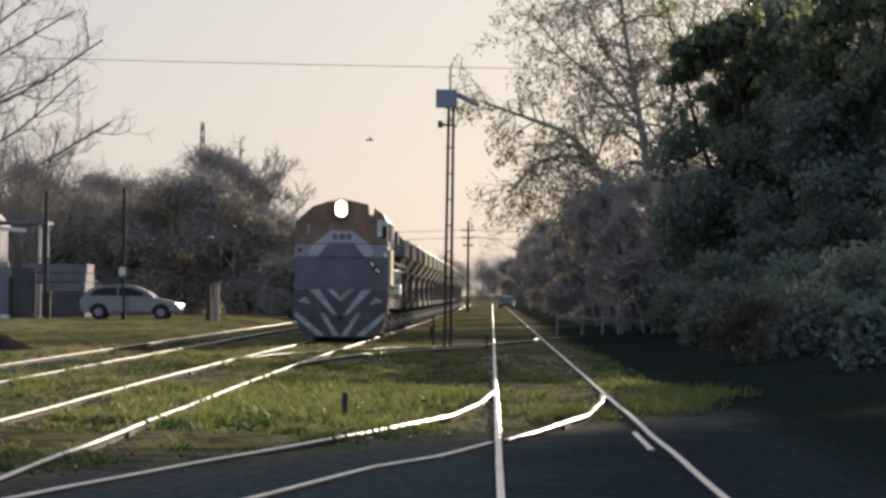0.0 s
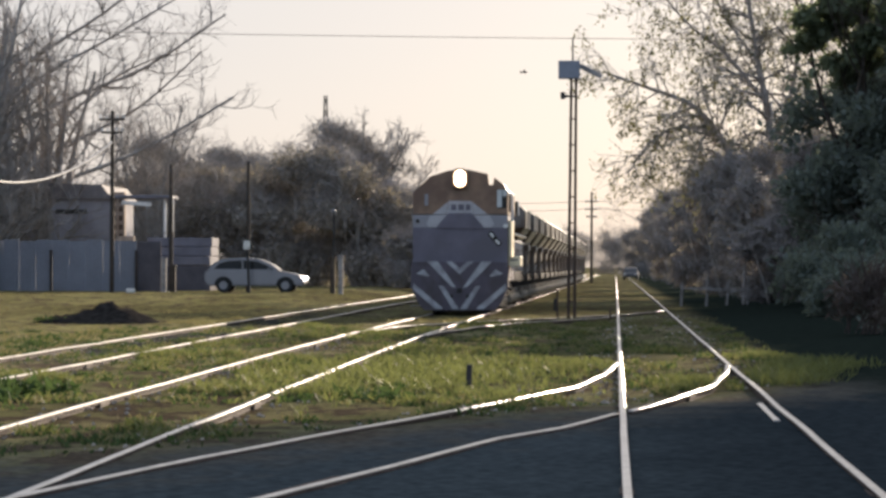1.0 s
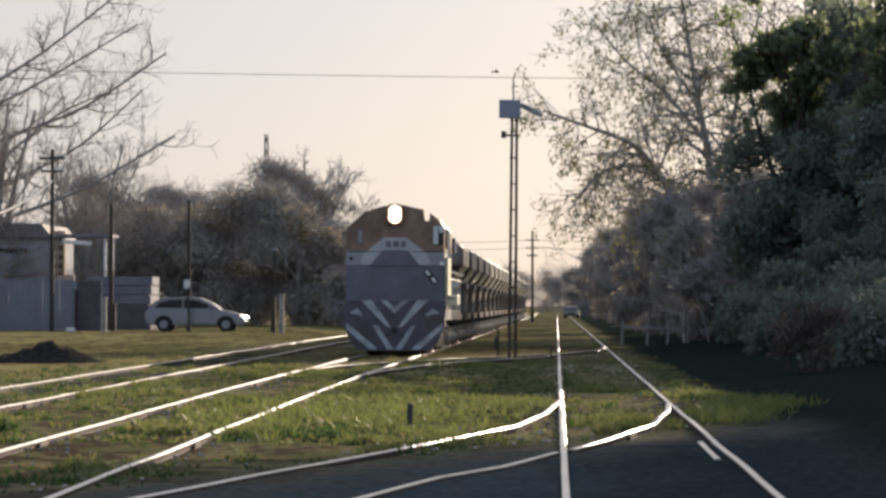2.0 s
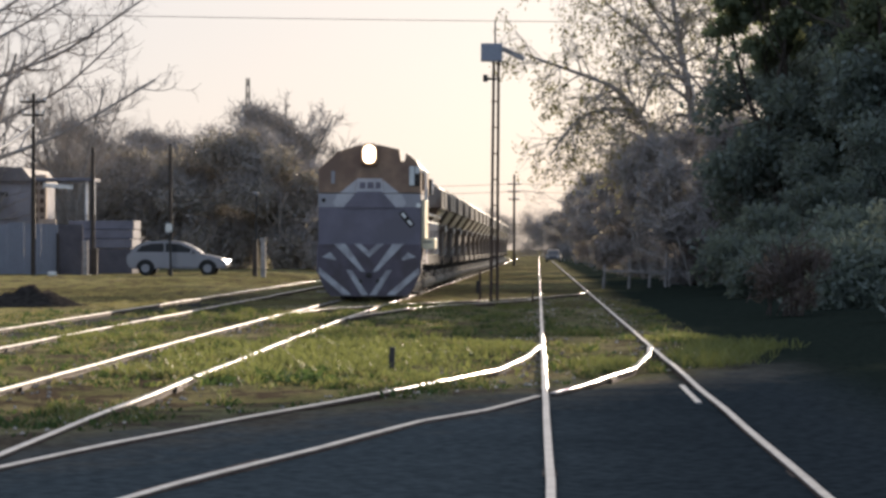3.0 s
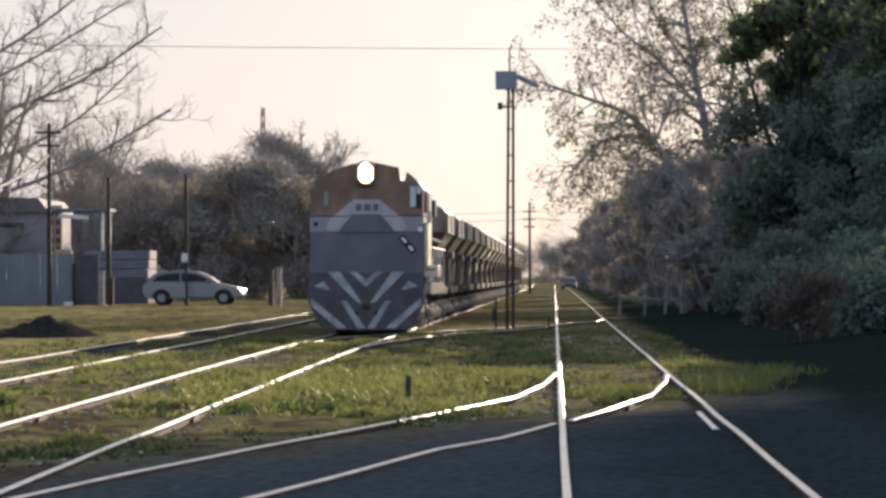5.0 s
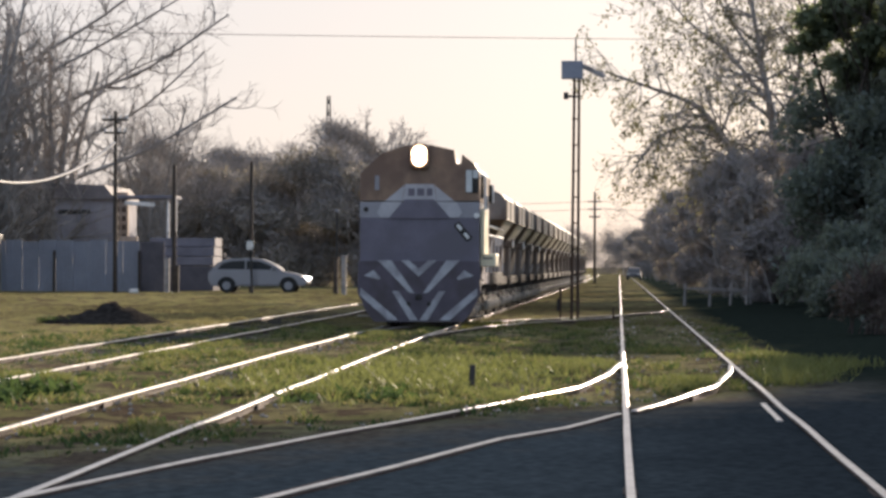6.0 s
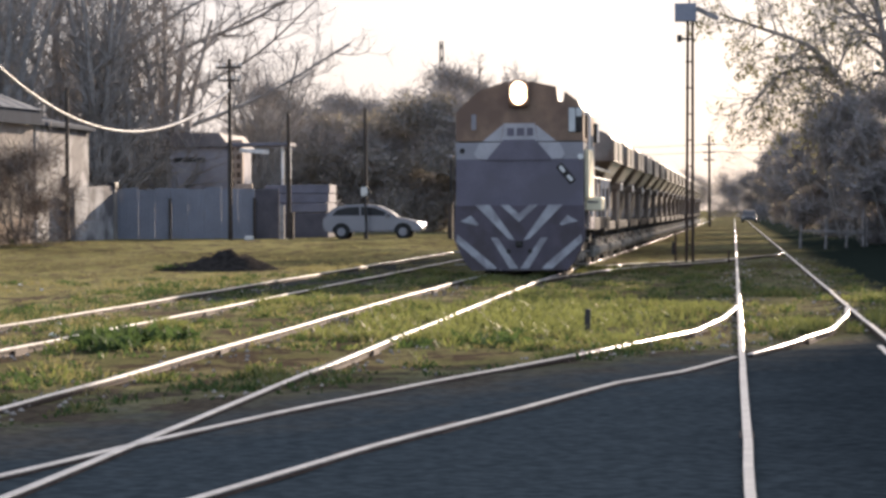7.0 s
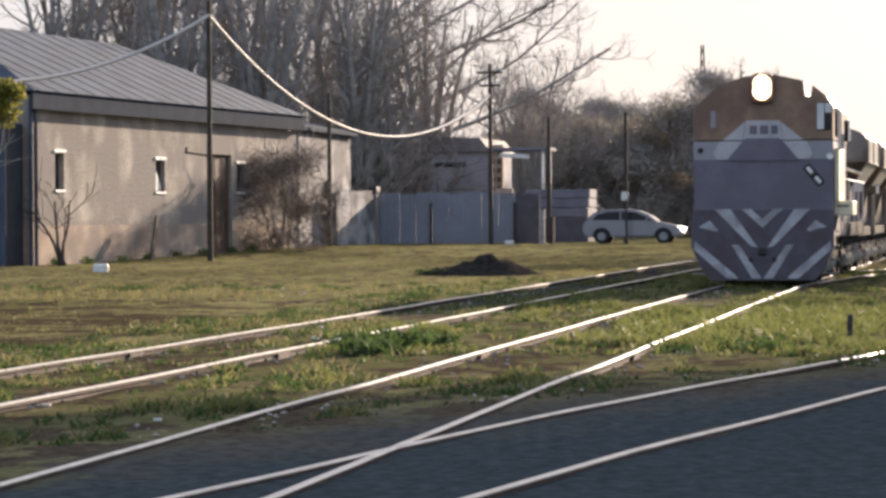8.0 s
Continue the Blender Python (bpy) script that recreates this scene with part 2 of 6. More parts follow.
M = dict(
    ground=ground_surface(),
    rail=paint("worn_rail_steel", (0.55, 0.53, 0.50), 0.33, 0.85, 0.2, 4, 0.1),
    rust=paint("rusty_rail_web", (0.062, 0.040, 0.030), 0.85, 0.1, 0.3, 6, 0.3),
    stone=paint("ballast_stone", (0.30, 0.26, 0.22), 0.9, 0, 0.3, 5, 0.4, island=True),
    plaster=paint("weathered_plaster", (0.36, 0.315, 0.268), 0.95, 0, 0.42, 0.75, 1.0, ((0.25, 0.218, 0.195), 0.55)),
    patchy=paint("patchy_whitewash", (0.36, 0.35, 0.35), 0.9, 0, 0.25, 0.9, 0.6, ((0.12, 0.112, 0.115), 0.6)),
    brick=paint("brick_plinth", (0.38, 0.29, 0.225), 0.95, 0, 0.36, 0.8, 1.0, ((0.28, 0.235, 0.20), 0.45)),
    tin=paint("galvanised_sheet", (0.072, 0.090, 0.120), 0.8, 0, 0.16, 1.2, 0.1, ((0.058, 0.070, 0.092), 0.4), 0.1),
    fence=paint("blue_grey_sheet", (0.265, 0.275, 0.315), 0.75, 0.0, 0.10, 0.8, 0.1, None, 0.2),
    mauve=paint("grey_boarding", (0.165, 0.158, 0.185), 0.85, 0, 0.2, 1.5, 0.2),
    roofing=paint("pale_roof_sheet", (0.19, 0.17, 0.17), 0.85, 0, 0.2, 1.5, 0.2),
    wall2=paint("pale_house_wall", (0.34, 0.325, 0.35), 0.9, 0, 0.15, 1.0, 0.3, ((0.28, 0.26, 0.275), 0.3)),
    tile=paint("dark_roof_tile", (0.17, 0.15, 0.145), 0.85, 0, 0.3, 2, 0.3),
    wood=paint("dark_pole_wood", (0.055, 0.043, 0.034), 0.85, 0, 0.3, 4, 0.4),
    plate=paint("pale_plate_paint", (0.41, 0.39, 0.40), 0.5, 0, 0.12, 2, 0.1),
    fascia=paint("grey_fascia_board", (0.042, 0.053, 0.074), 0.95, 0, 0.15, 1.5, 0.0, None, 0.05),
    sky_pane=paint("sky_toned_cab_pane", (0.55, 0.55, 0.53), 0.15, 0, 0.1, 2, 0),
    slate=paint("dark_blue_sheet", (0.035, 0.042, 0.055), 0.6, 0.1, 0.25, 1.5, 0.1),
    door=paint("old_brown_door", (0.10, 0.065, 0.045), 0.7, 0, 0.25, 3, 0.3),
    white=paint("old_white_paint", (0.72, 0.70, 0.66), 0.6, 0, 0.12, 4, 0.1, ((0.45, 0.4, 0.34), 0.25)),
    dark=paint("dark_opening", (0.03, 0.03, 0.03), 0.6, 0, 0.2, 3, 0.1),
    iron=paint("black_iron", (0.045, 0.043, 0.042), 0.6, 0.3, 0.25, 4, 0.2),
    orange=paint("faded_orange_paint", (0.235, 0.150, 0.098), 0.5, 0, 0.25, 1.5, 0.1, ((0.16, 0.098, 0.068), 0.4)),
    grey=paint("light_grey_paint", (0.285, 0.27, 0.285), 0.5, 0, 0.12, 1.5, 0.1, ((0.22, 0.21, 0.22), 0.25)),
    blue=paint("dusty_blue_paint", (0.138, 0.122, 0.150), 0.55, 0, 0.15, 1.5, 0.1, ((0.120, 0.106, 0.124), 0.35)),
    stripe=paint("white_stripe_paint", (0.37, 0.36, 0.37), 0.55, 0, 0.22, 3, 0.1, ((0.25, 0.235, 0.245), 0.4)),
    # two hopper paints: shade put into the darker ends, sunlight into the paler sides
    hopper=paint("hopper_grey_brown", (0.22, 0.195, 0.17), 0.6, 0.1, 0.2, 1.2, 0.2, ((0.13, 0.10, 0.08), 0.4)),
    hopper_side=paint("sunlit_hopper_side", (0.80, 0.75, 0.66), 0.28, 0, 0.15, 1.2, 0.05, ((0.44, 0.38, 0.31), 0.3), 0.8),
    under=paint("oily_running_gear", (0.045, 0.041, 0.038), 0.9, 0, 0.3, 4, 0.3, None, 0.1),
    car=paint("silver_car_paint", (0.265, 0.26, 0.28), 0.25, 0.4, 0.04, 2, 0),
    car_far=paint("dark_car_paint", (0.06, 0.06, 0.065), 0.5, 0.1, 0.04, 2, 0),
    rubber=paint("black_rubber", (0.02, 0.02, 0.02), 0.8, 0, 0.2, 5, 0.1),
    glass=paint("tinted_glass", (0.018, 0.020, 0.024), 0.12, 0, 0.05, 2, 0, None, 0.35),
    cable=paint("pale_cable_sheath", (0.45, 0.43, 0.41), 0.6, 0, 0.1, 2, 0),
    bark=paint("grey_bark", (0.33, 0.30, 0.275), 0.9, 0, 0.3, 3, 0.6),
    greytwig=paint("grey_dry_twigs", (0.27, 0.245, 0.235), 0.9, 0, 0.2, 2, 0, island=True),
    palebark=paint("pale_twigs", (0.30, 0.268, 0.24), 0.9, 0, 0.2, 2, 0, island=True),
    browntwig=paint("brown_dry_twigs", (0.19, 0.155, 0.13), 0.9, 0, 0.2, 2, 0, island=True),
    yellowleaf=leafy("yellow_green_leaves", (0.16, 0.15, 0.04), 0.4),
    redtwig=leafy("dry_red_leaves", (0.105, 0.082, 0.074), 0.3),
    evergreen=leafy("dark_evergreen_leaves", (0.145, 0.165, 0.148), 0.45),
    midleaf=leafy("sun_tinted_leaves", (0.155, 0.175, 0.115), 0.45),
    thicket=leafy("brown_grey_foliage", (0.23, 0.205, 0.195), 0.4),
    darktwig=paint("brown_grey_twigs", (0.30, 0.27, 0.26), 0.85, 0, 0.2, 2, 0, island=True),
    grove=leafy("grey_olive_foliage", (0.31, 0.275, 0.245), 0.22),
    sparse=leafy("young_olive_leaves", (0.125, 0.118, 0.068), 0.4),
    blade=leafy("green_grass_blades", (0.128, 0.137, 0.054), 0.42),
    straw=leafy("dry_grass_blades", (0.160, 0.142, 0.076), 0.42),
    weed=leafy("broad_weed_leaves", (0.052, 0.078, 0.030), 0.35, 0.8),
    weathered=paint("weathered_grey_wood", (0.30, 0.275, 0.26), 0.9, 0, 0.25, 4, 0.3),
    lightened=paint("lightened_running_gear", (0.30, 0.27, 0.23), 0.8, 0, 0.3, 4, 0.2),
    darkfence=paint("dark_mauve_boarding", (0.105, 0.098, 0.11), 0.9, 0, 0.2, 1.5, 0.2, None, 0.1),
    pilot=paint("dark_plum_paint", (0.088, 0.072, 0.088), 0.6, 0, 0.2, 2.0, 0.1, ((0.07, 0.055, 0.06), 0.4)),
    cream=paint("sunlit_cream_paint", (0.80, 0.70, 0.48), 0.55, 0, 0.1, 2, 0.1),
    earth=paint("dark_heap_earth", (0.034, 0.030, 0.027), 1.0, 0, 0.4, 6, 0.8, None, 0.0),
    lamp=glowing("lit_headlight", (1.0, 0.80, 0.50), 12.0),
    halo=glowing("lit_halo_ring", (1.0, 0.52, 0.18), 1.1),
    carlamp=glowing("lit_car_lamp", (1.0, 0.95, 0.88), 8.0),
)


# ---- building helpers ----
def thing(name, at=(0, 0, 0), label="", category="", group="", kind="", turn=0.0):
    ob = new(name)
    ob.empty_display_size = 0.3
    ob.matrix_basis = pose(*at, 0, 0, turn)
    return tagged(ob, label, category, group, kind)


def part(name, bm, material, parent=None, label="", smooth=False):
    me = bpy.data.meshes.new(name)
    bm.to_mesh(me)
    bm.free()
    me.materials.append(material)
    if smooth:
        me.shade_smooth()
    ob = new(name, me)
    ob.parent = parent
    return tagged(ob, label)


def raw(name, verts, faces, material, parent=None, label="", smooth=False):
    me = bpy.data.meshes.new(name)
    me.from_pydata(verts, [], faces)
    me.materials.append(material)
    if smooth:
        me.shade_smooth()
    ob = new(name, me)
    ob.parent = parent
    return tagged(ob, label)


def box(bm, size, at=(0, 0, 0), bevel=0.0, turn=(0, 0, 0)):
    r = bmesh.ops.create_cube(bm, size=1.0)
    vs = r["verts"]
    bmesh.ops.scale(bm, vec=size, verts=vs)
    if bevel:
        es = list({e for v in vs for e in v.link_edges})
        out = bmesh.ops.bevel(bm, geom=es, offset=bevel, segments=2, affect="EDGES", profile=0.5)
        vs = list({v for f in out["faces"] for v in f.verts} | {v for v in vs if v.is_valid})
    bmesh.ops.transform(bm, matrix=pose(*at, *turn), verts=vs)
    return bm


def rod(bm, p, q, r0, r1=None, seg=8):
    p, q = Vector(p), Vector(q)
    d = q - p
    m = Matrix.Translation((p + q) / 2) @ d.to_track_quat("Z", "Y").to_matrix().to_4x4()
    bmesh.ops.create_cone(bm, cap_ends=True, segments=seg, radius1=r0, radius2=r0 if r1 is None else r1, depth=d.length, matrix=m)
    return bm


def plate(bm, outline, depth, axis="y", at=0.0):
    """A polygon given in two axes, thickened along the third by depth from at."""
    def lay(a, b, c):
        return {"y": (a, c, b), "x": (c, a, b), "z": (a, b, c)}[axis]
    lo = [bm.verts.new(lay(a, b, at)) for a, b in outline]
    hi = [bm.verts.new(lay(a, b, at + depth)) for a, b in outline]
    fs = [bm.faces.new(lo), bm.faces.new(hi[::-1])]
    for i in range(len(lo)):
        j = (i + 1) % len(lo)
        fs.append(bm.faces.new((lo[j], lo[i], hi[i], hi[j])))
    bmesh.ops.recalc_face_normals(bm, faces=fs)
    return bm


def B():
    return bmesh.new()


def smooth01(v, a, b):
    u = min(1.0, max(0.0, (v - a) / (b - a)))
    return u * u * (3 - 2 * u)


def height(x, y):
    """The lie of the land: flat along the tracks, a little higher over the field and by the houses."""
    z = 0.36 * smooth01(y, 92, 122) * smooth01(-x, 9.5, 14)
    z += 0.25 * smooth01(x, 3.0, 9.0)
    near = smooth01(1.1 * x - y, -33, -27)
    z += 0.04 * smooth01(abs(x + 3), 14, 11) + 0.045 * near
    if abs(x) < 120 and y < 260:
        k = 1.0 - 0.7 * smooth01(-x, 2, 0) * smooth01(y, 30, 24) 
        k *= 1.0 - 0.55 * near
        z += k * (0.03 * noise.noise((x * 0.5, y * 0.25, 0)) + 0.02 * noise.noise((x * 1.7, y * 0.9, 3)))
    # ploughed-up ruts on the field, steep towards the tracks' near end
    if -34 < x < -10 and 30 < y < 56:
        for row, tall in ((33.4, 0.13), (39.6, 0.15), (46.6, 0.17), (51.5, 0.10)):
            q = y - row - 1.4 * noise.noise((x * 0.12, row, 5)) + 0.05 * (x + 12)
            amount = tall * smooth01(-x, 10.4, 12.0) * max(0.0, 0.45 + 1.2 * noise.noise((x * 0.25, row, 9)))
            z += amount * (math.exp(-(q / 0.45) ** 2) if q < 0 else math.exp(-(q / 1.6) ** 2))
    return z


# ---- ground ----
def axis_steps(stops):
    out = []
    for a, b, s in stops:
        out += list(np.arange(a, b, s))
    return out + [stops[-1][1]]


def build_ground():
    xs = axis_steps([(-3000, -600, 400), (-600, -100, 50), (-100, -40, 4), (-40, -14, 0.8), (-14, 8, 0.22), (8, 30, 1.0), (30, 100, 7), (100, 600, 50), (600, 3000, 400)])
    ys = axis_steps([(-3000, -500, 500), (-500, -20, 60), (-20, 10, 2), (10, 60, 0.35), (60, 160, 0.8), (160, 300, 4), (300, 800, 50), (800, 4000, 400)])
    nx = len(xs)
    verts = [(x, y, height(x, y)) for y in ys for x in xs]
    faces = [(j * nx + i, j * nx + i + 1, (j + 1) * nx + i + 1, (j + 1) * nx + i) for j in range(len(ys) - 1) for i in range(nx - 1)]
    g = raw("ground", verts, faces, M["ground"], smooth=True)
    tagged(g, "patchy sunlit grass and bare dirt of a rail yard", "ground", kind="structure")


build_ground()


# ---- tracks ----
def interp(pts, y):
    ys, xs = [p[1] for p in pts], [p[0] for p in pts]
    return float(np.interp(y, ys, xs))


TRAIN_MID = [(-4.60, -20), (-4.63, 12), (-4.70, 20), (-4.78, 30), (-4.84, 40), (-4.90, 50), (-4.92, 60), (-4.86, 75), (-4.78, 90), (-4.68, 110), (-4.55, 140), (-4.2, 230), (-3.8, 500)]
HALF = 0.845
RAIL_PATHS = []


def near_rail(x, y, reach=0.13):
    return any(p[0][1] <= y <= p[-1][1] and abs(interp(p, y) - x) < reach for p in RAIL_PATHS)


def rail_line(name, pts, label, step=1.5, wob=0.012, head="rail", drop=0.0):
    """A rail with web and worn head along (x, y) points, with joints."""
    pts = sorted(pts, key=lambda p: p[1])
    RAIL_PATHS.append(pts)
    y0, y1 = pts[0][1], pts[-1][1]
    n = max(6, int((min(y1, 140) - y0) / step))
    ys = list(np.linspace(y0, min(y1, 140), n)) + ([v for v in np.linspace(150, y1, 12)] if y1 > 150 else [])
    line = []
    for y in ys:
        x = interp(pts, y)
        line.append((x + wob * noise.noise((y * 0.35, x, 5)), y, 0.12 - drop + 0.012 * noise.noise((y * 0.22, x, 9))))
    foot = thing(name, (line[0][0], line[0][1], 0), label, "rail", "rails of the yard")
    o = Vector((line[0][0], line[0][1], 0))

    def sweep(shape):
        v, f = [], []
        for i, p in enumerate(line):
            a, b = Vector(line[max(0, i - 1)]), Vector(line[min(len(line) - 1, i + 1)])
            side = (b - a).cross(Vector((0, 0, 1))).normalized()
            for s, z in shape:
                v.append(Vector(p) + side * s + Vector((0, 0, z)) - o)
        k = len(shape)
        for i in range(len(line) - 1):
            for j in range(k):
                f.append((i * k + j, i * k + (j + 1) % k, (i + 1) * k + (j + 1) % k, (i + 1) * k + j))
        f += [tuple(range(k)), tuple(range((len(line) - 1) * k, len(line) * k))[::-1]]
        return v, f
    raw("rail_head", *sweep([(-0.032, -0.014), (0.032, -0.014), (0.032, -0.006), (0.025, 0), (-0.025, 0), (-0.032, -0.006)]), M[head], foot, "bright worn running surface")
    raw("rail_web", *sweep([(-0.07, -0.17), (0.07, -0.17), (0.07, -0.145), (0.012, -0.13), (0.012, -0.048), (0.031, -0.038), (0.031, -0.013), (-0.031, -0.013), (-0.031, -0.038), (-0.012, -0.048), (-0.012, -0.13), (-0.07, -0.145)]), M["rust"], foot, "rusty web and foot")
    if name == "rail":
        y = y0 + 4.0
        while y < min(y1, 110) - 1:
            x = interp(pts, y)
            t = math.atan2(interp(pts, y + 0.5) - interp(pts, y - 0.5), 1.0)
            bm = bmesh.new()
            for s in (-1, 1):
                box(bm, (0.03, 0.56, 0.07), (s * 0.035, 0, 0.055), 0.006)
            bmesh.ops.transform(bm, matrix=pose(x - o.x, y - o.y, 0.0, 0, 0, -math.degrees(t)), verts=bm.verts)
            part("joint_bar", bm, M["rust"], foot)
            y += 11.7
    return foot


def build_tracks():
    worn = "worn steel rail half sunk in grass and dirt"
    for x in (0.10, 1.76):
        rail_line("rail", [(x - 0.02, -20), (x, 44), (x + 0.06, 130), (x + 0.3, 500)], worn)
    for s in (-HALF, HALF):
        rail_line("rail", [(x + s, y) for x, y in TRAIN_MID], "worn steel rail that the freight train rolls on")
    for x in (-9.72, -8.0):
        rail_line("rail", [(x + (0.1 if x < -9 else 0.1), -20), (x + 0.1, 26), (x, 45), (x - 0.12, 60), (x - 0.4, 100), (x - 0.5, 200)], "dull siding rail at the edge of the field")
    rail_line("rail", [(-8.6, -8), (-4.40, 14.2), (-3.80, 18.0), (-3.25, 21.4), (-2.38, 25.4), (-1.50, 29.7), (-0.46, 34.9), (-0.12, 39.4), (0.07, 43.9)], "shiny turnout rail that curves into the through track", 0.8)
    rail_line("rail", [(-7.0, -8), (-2.80, 14.4), (-2.25, 18.0), (-1.62, 21.0), (-0.98, 24.5), (-0.45, 26.2), (0.02, 28.6)], "shiny turnout rail that curves into the through track", 0.8)
    rail_line("rail", [(0.18, 29.2), (0.62, 31.6), (1.22, 35.3), (1.60, 40.2), (1.72, 43.0)], "shiny turnout rail that curves into the through track", 0.8)
    rail_line("rail", [(-5.74, 63), (-5.35, 68.5), (-4.4, 72.6), (-2.9, 78.1), (-1.41, 81.9), (0.24, 87.1), (1.35, 93), (1.76, 98)], "worn crossover rail between the two tracks", 0.8)
    rail_line("rail", [(-4.02, 60.5), (-3.85, 64), (-3.29, 69.2), (-2.49, 74.0), (-1.3, 78.0), (-0.2, 82.5), (0.13, 87.5)], "worn crossover rail between the two tracks", 0.8)
    # short check rails beside the through track
    rail_line("check_rail", [(1.60, 27.8), (1.62, 31.5)], "short bent check rail beside the running rail", 0.5, 0.0, "rail", 0.02)
    rail_line("check_rail", [(-2.56, 17.0), (-1.98, 20.2)], "short rusty check rail along the turnout rail", 0.5, 0.0, "rust", 0.03)


build_tracks()


# ---- the train ----
LOCO_LEN, CAR_PITCH, CARS = 14.2, 9.1, 20


def arch(hw, shoulder, top, flat, base):
    """Half-round roof section as an outline in x and z, from the base."""
    pts = [(-hw, base), (-hw, shoulder)]
    for k in range(1, 7):
        u = k / 6 * math.pi / 2
        pts.append((-flat - (hw - flat) * math.cos(u), shoulder + (top - shoulder) * math.sin(u)))
    return pts + [(-x, z) for x, z in reversed(pts)]


def bogie(parent, y, axles=(-1.0, 1.0), wide=1.0, r=0.46):
    bg = thing("bogie", (0, y, 0))
    bg.parent = parent
    for s in (-1, 1):
        bm = B()
        box(bm, (0.12, abs(axles[-1] - axles[0]) + 1.0, 0.26), (s * wide, 0, 0.62), 0.03)
        part("side_frame", bm, M["under"], bg)
        # axle boxes and springs in a light tone: sunlit spots put into the colour
        for a in axles:
            bm = B()
            box(bm, (0.2, 0.30, 0.30), (s * (wide + 0.07), a, 0.5), 0.05)
            rod(bm, (s * (wide + 0.16), a, 0.5), (s * (wide + 0.22), a, 0.5), 0.10, 0.08, 10)
            part("axle_box", bm, M["lightened"], bg, "axle box coloured light for sunlight")
        for k in (-0.36, 0.36):
            bm = B()
            for q in range(5):
                rod(bm, (s * (wide + 0.08), k, 0.42 + q * 0.09), (s * (wide + 0.08), k, 0.47 + q * 0.09), 0.085, 0.085, 10)
            part("spring", bm, M["lightened"], bg)
    for a in axles:
        for s in (-1, 1):
            bm = B()
            rod(bm, (s * 0.80, a, r + 0.12), (s * 0.93, a, r + 0.12), r, r, 20)
            rod(bm, (s * 0.74, a, r + 0.12), (s * 0.80, a, r + 0.12), r + 0.03, r + 0.03, 20)
            rod(bm, (s * 0.93, a, r + 0.12), (s * 0.97, a, r + 0.12), 0.13, 0.11, 12)
            part("wheel", bm, M["under"], bg, "steel wheel with a worn rim")
    return bg


def build_loco():
    """Front face at y = 0, the rest behind it at +y; rails at z = 0.12."""
    lo = thing("locomotive", (0, 0, 0), "blue, grey and orange diesel locomotive with lit headlight and chevrons", "locomotive")
    W2 = 1.48
    # nose and cab section
    bm = B()
    plate(bm, [(-W2, 1.15), (-W2, 2.80), (W2, 2.80), (W2, 1.15)], 2.9)
    part("nose", bm, M["blue"], lo, "dusty dark blue nose")
    bm = B()
    plate(bm, [(-W2 - 0.004, 2.80), (-W2 - 0.004, 3.19), (W2 + 0.004, 3.19), (W2 + 0.004, 2.80)], 2.9)
    part("grey_band", bm, M["grey"], lo, "light grey band round the cab")
    dome = [(-W2, 3.22), (-W2, 3.86), (-1.22, 4.14), (-0.95, 4.34), (-0.62, 4.50), (-0.25, 4.56)]
    dome += [(-x, z) for x, z in reversed(dome)]
    # front cowl with a slot in its shoulder; the roof behind it is cut down on that side
    cowl = [(-W2, 3.22), (-W2, 3.88), (-1.35, 4.02), (-0.92, 4.40), (-0.36, 4.58), (0.23, 4.61), (0.86, 4.47), (0.90, 4.13), (1.02, 4.13), (1.06, 4.37), (1.36, 4.14), (W2, 3.94), (W2, 3.22)]
    back = [(-W2, 3.22), (-W2, 3.86), (-1.22, 4.12), (-0.92, 4.36), (-0.36, 4.54), (0.23, 4.57), (0.60, 4.50), (0.74, 4.10), (1.30, 4.08), (W2, 3.90), (W2, 3.22)]
    cab = B()
    plate(cab, cowl, 0.6)
    cabo = part("cab_front", cab, M["orange"], lo, "faded orange cab front with arched top and a slot")
    cab = B()
    plate(cab, back, 1.8, at=0.602)
    part("cab_roof", cab, M["orange"], lo, "faded orange cab roof")
    # blue centre panel that rises into the grey band, pale flashes beside it and a light plate above
    bm = B()
    plate(bm, [(-0.76, 2.78), (-0.36, 3.25), (0.36, 3.25), (0.76, 2.78)], -0.036)
    part("centre_panel", bm, M["blue"], lo)
    bm = B()
    plate(bm, [(-0.42, 3.21), (-0.36, 3.63), (0.36, 3.63), (0.42, 3.21)], -0.025)
    sgn = part("name_plate", bm, M["plate"], lo, "light plate with dark marks")
    for a, b in ((-0.20, 0.16), (0.03, 0.18), (0.25, 0.14)):
        bm = B()
        box(bm, (b, 0.01, 0.18), (a, -0.031, 3.43))
        part("mark", bm, M["blue"], sgn)
    for s in (-1, 1):
        bm = B()
        plate(bm, [(s * 0.76, 2.80), (s * 0.97, 2.80), (s * 1.06, 2.92), (s * 0.92, 3.19), (s * 0.42, 3.19)], -0.02, at=-0.005)
        part("lower_flash", bm, M["plate"], lo)
        bm = B()
        plate(bm, [(s * 0.43, 3.21), (s * 0.38, 3.60), (s * 0.86, 3.21)], -0.018, at=-0.005)
        part("upper_flash", bm, M["plate"], lo)
    bm = B()
    rod(bm, (-1.33, 0.0, 3.0), (-1.33, -0.03, 3.0), 0.06, 0.06, 10)
    part("lamp_socket", bm, M["under"], lo)
    # pilot and chevrons
    bm = B()
    plate(bm, [(-1.5, 1.72), (-1.52, 0.95), (-1.28, 0.42), (-1.1, 0.22), (1.1, 0.22), (1.28, 0.42), (1.52, 0.95), (1.5, 1.72)], 0.5, at=-0.22)
    pil = part("pilot", bm, M["pilot"], lo, "dark blue pilot plate with white chevrons")
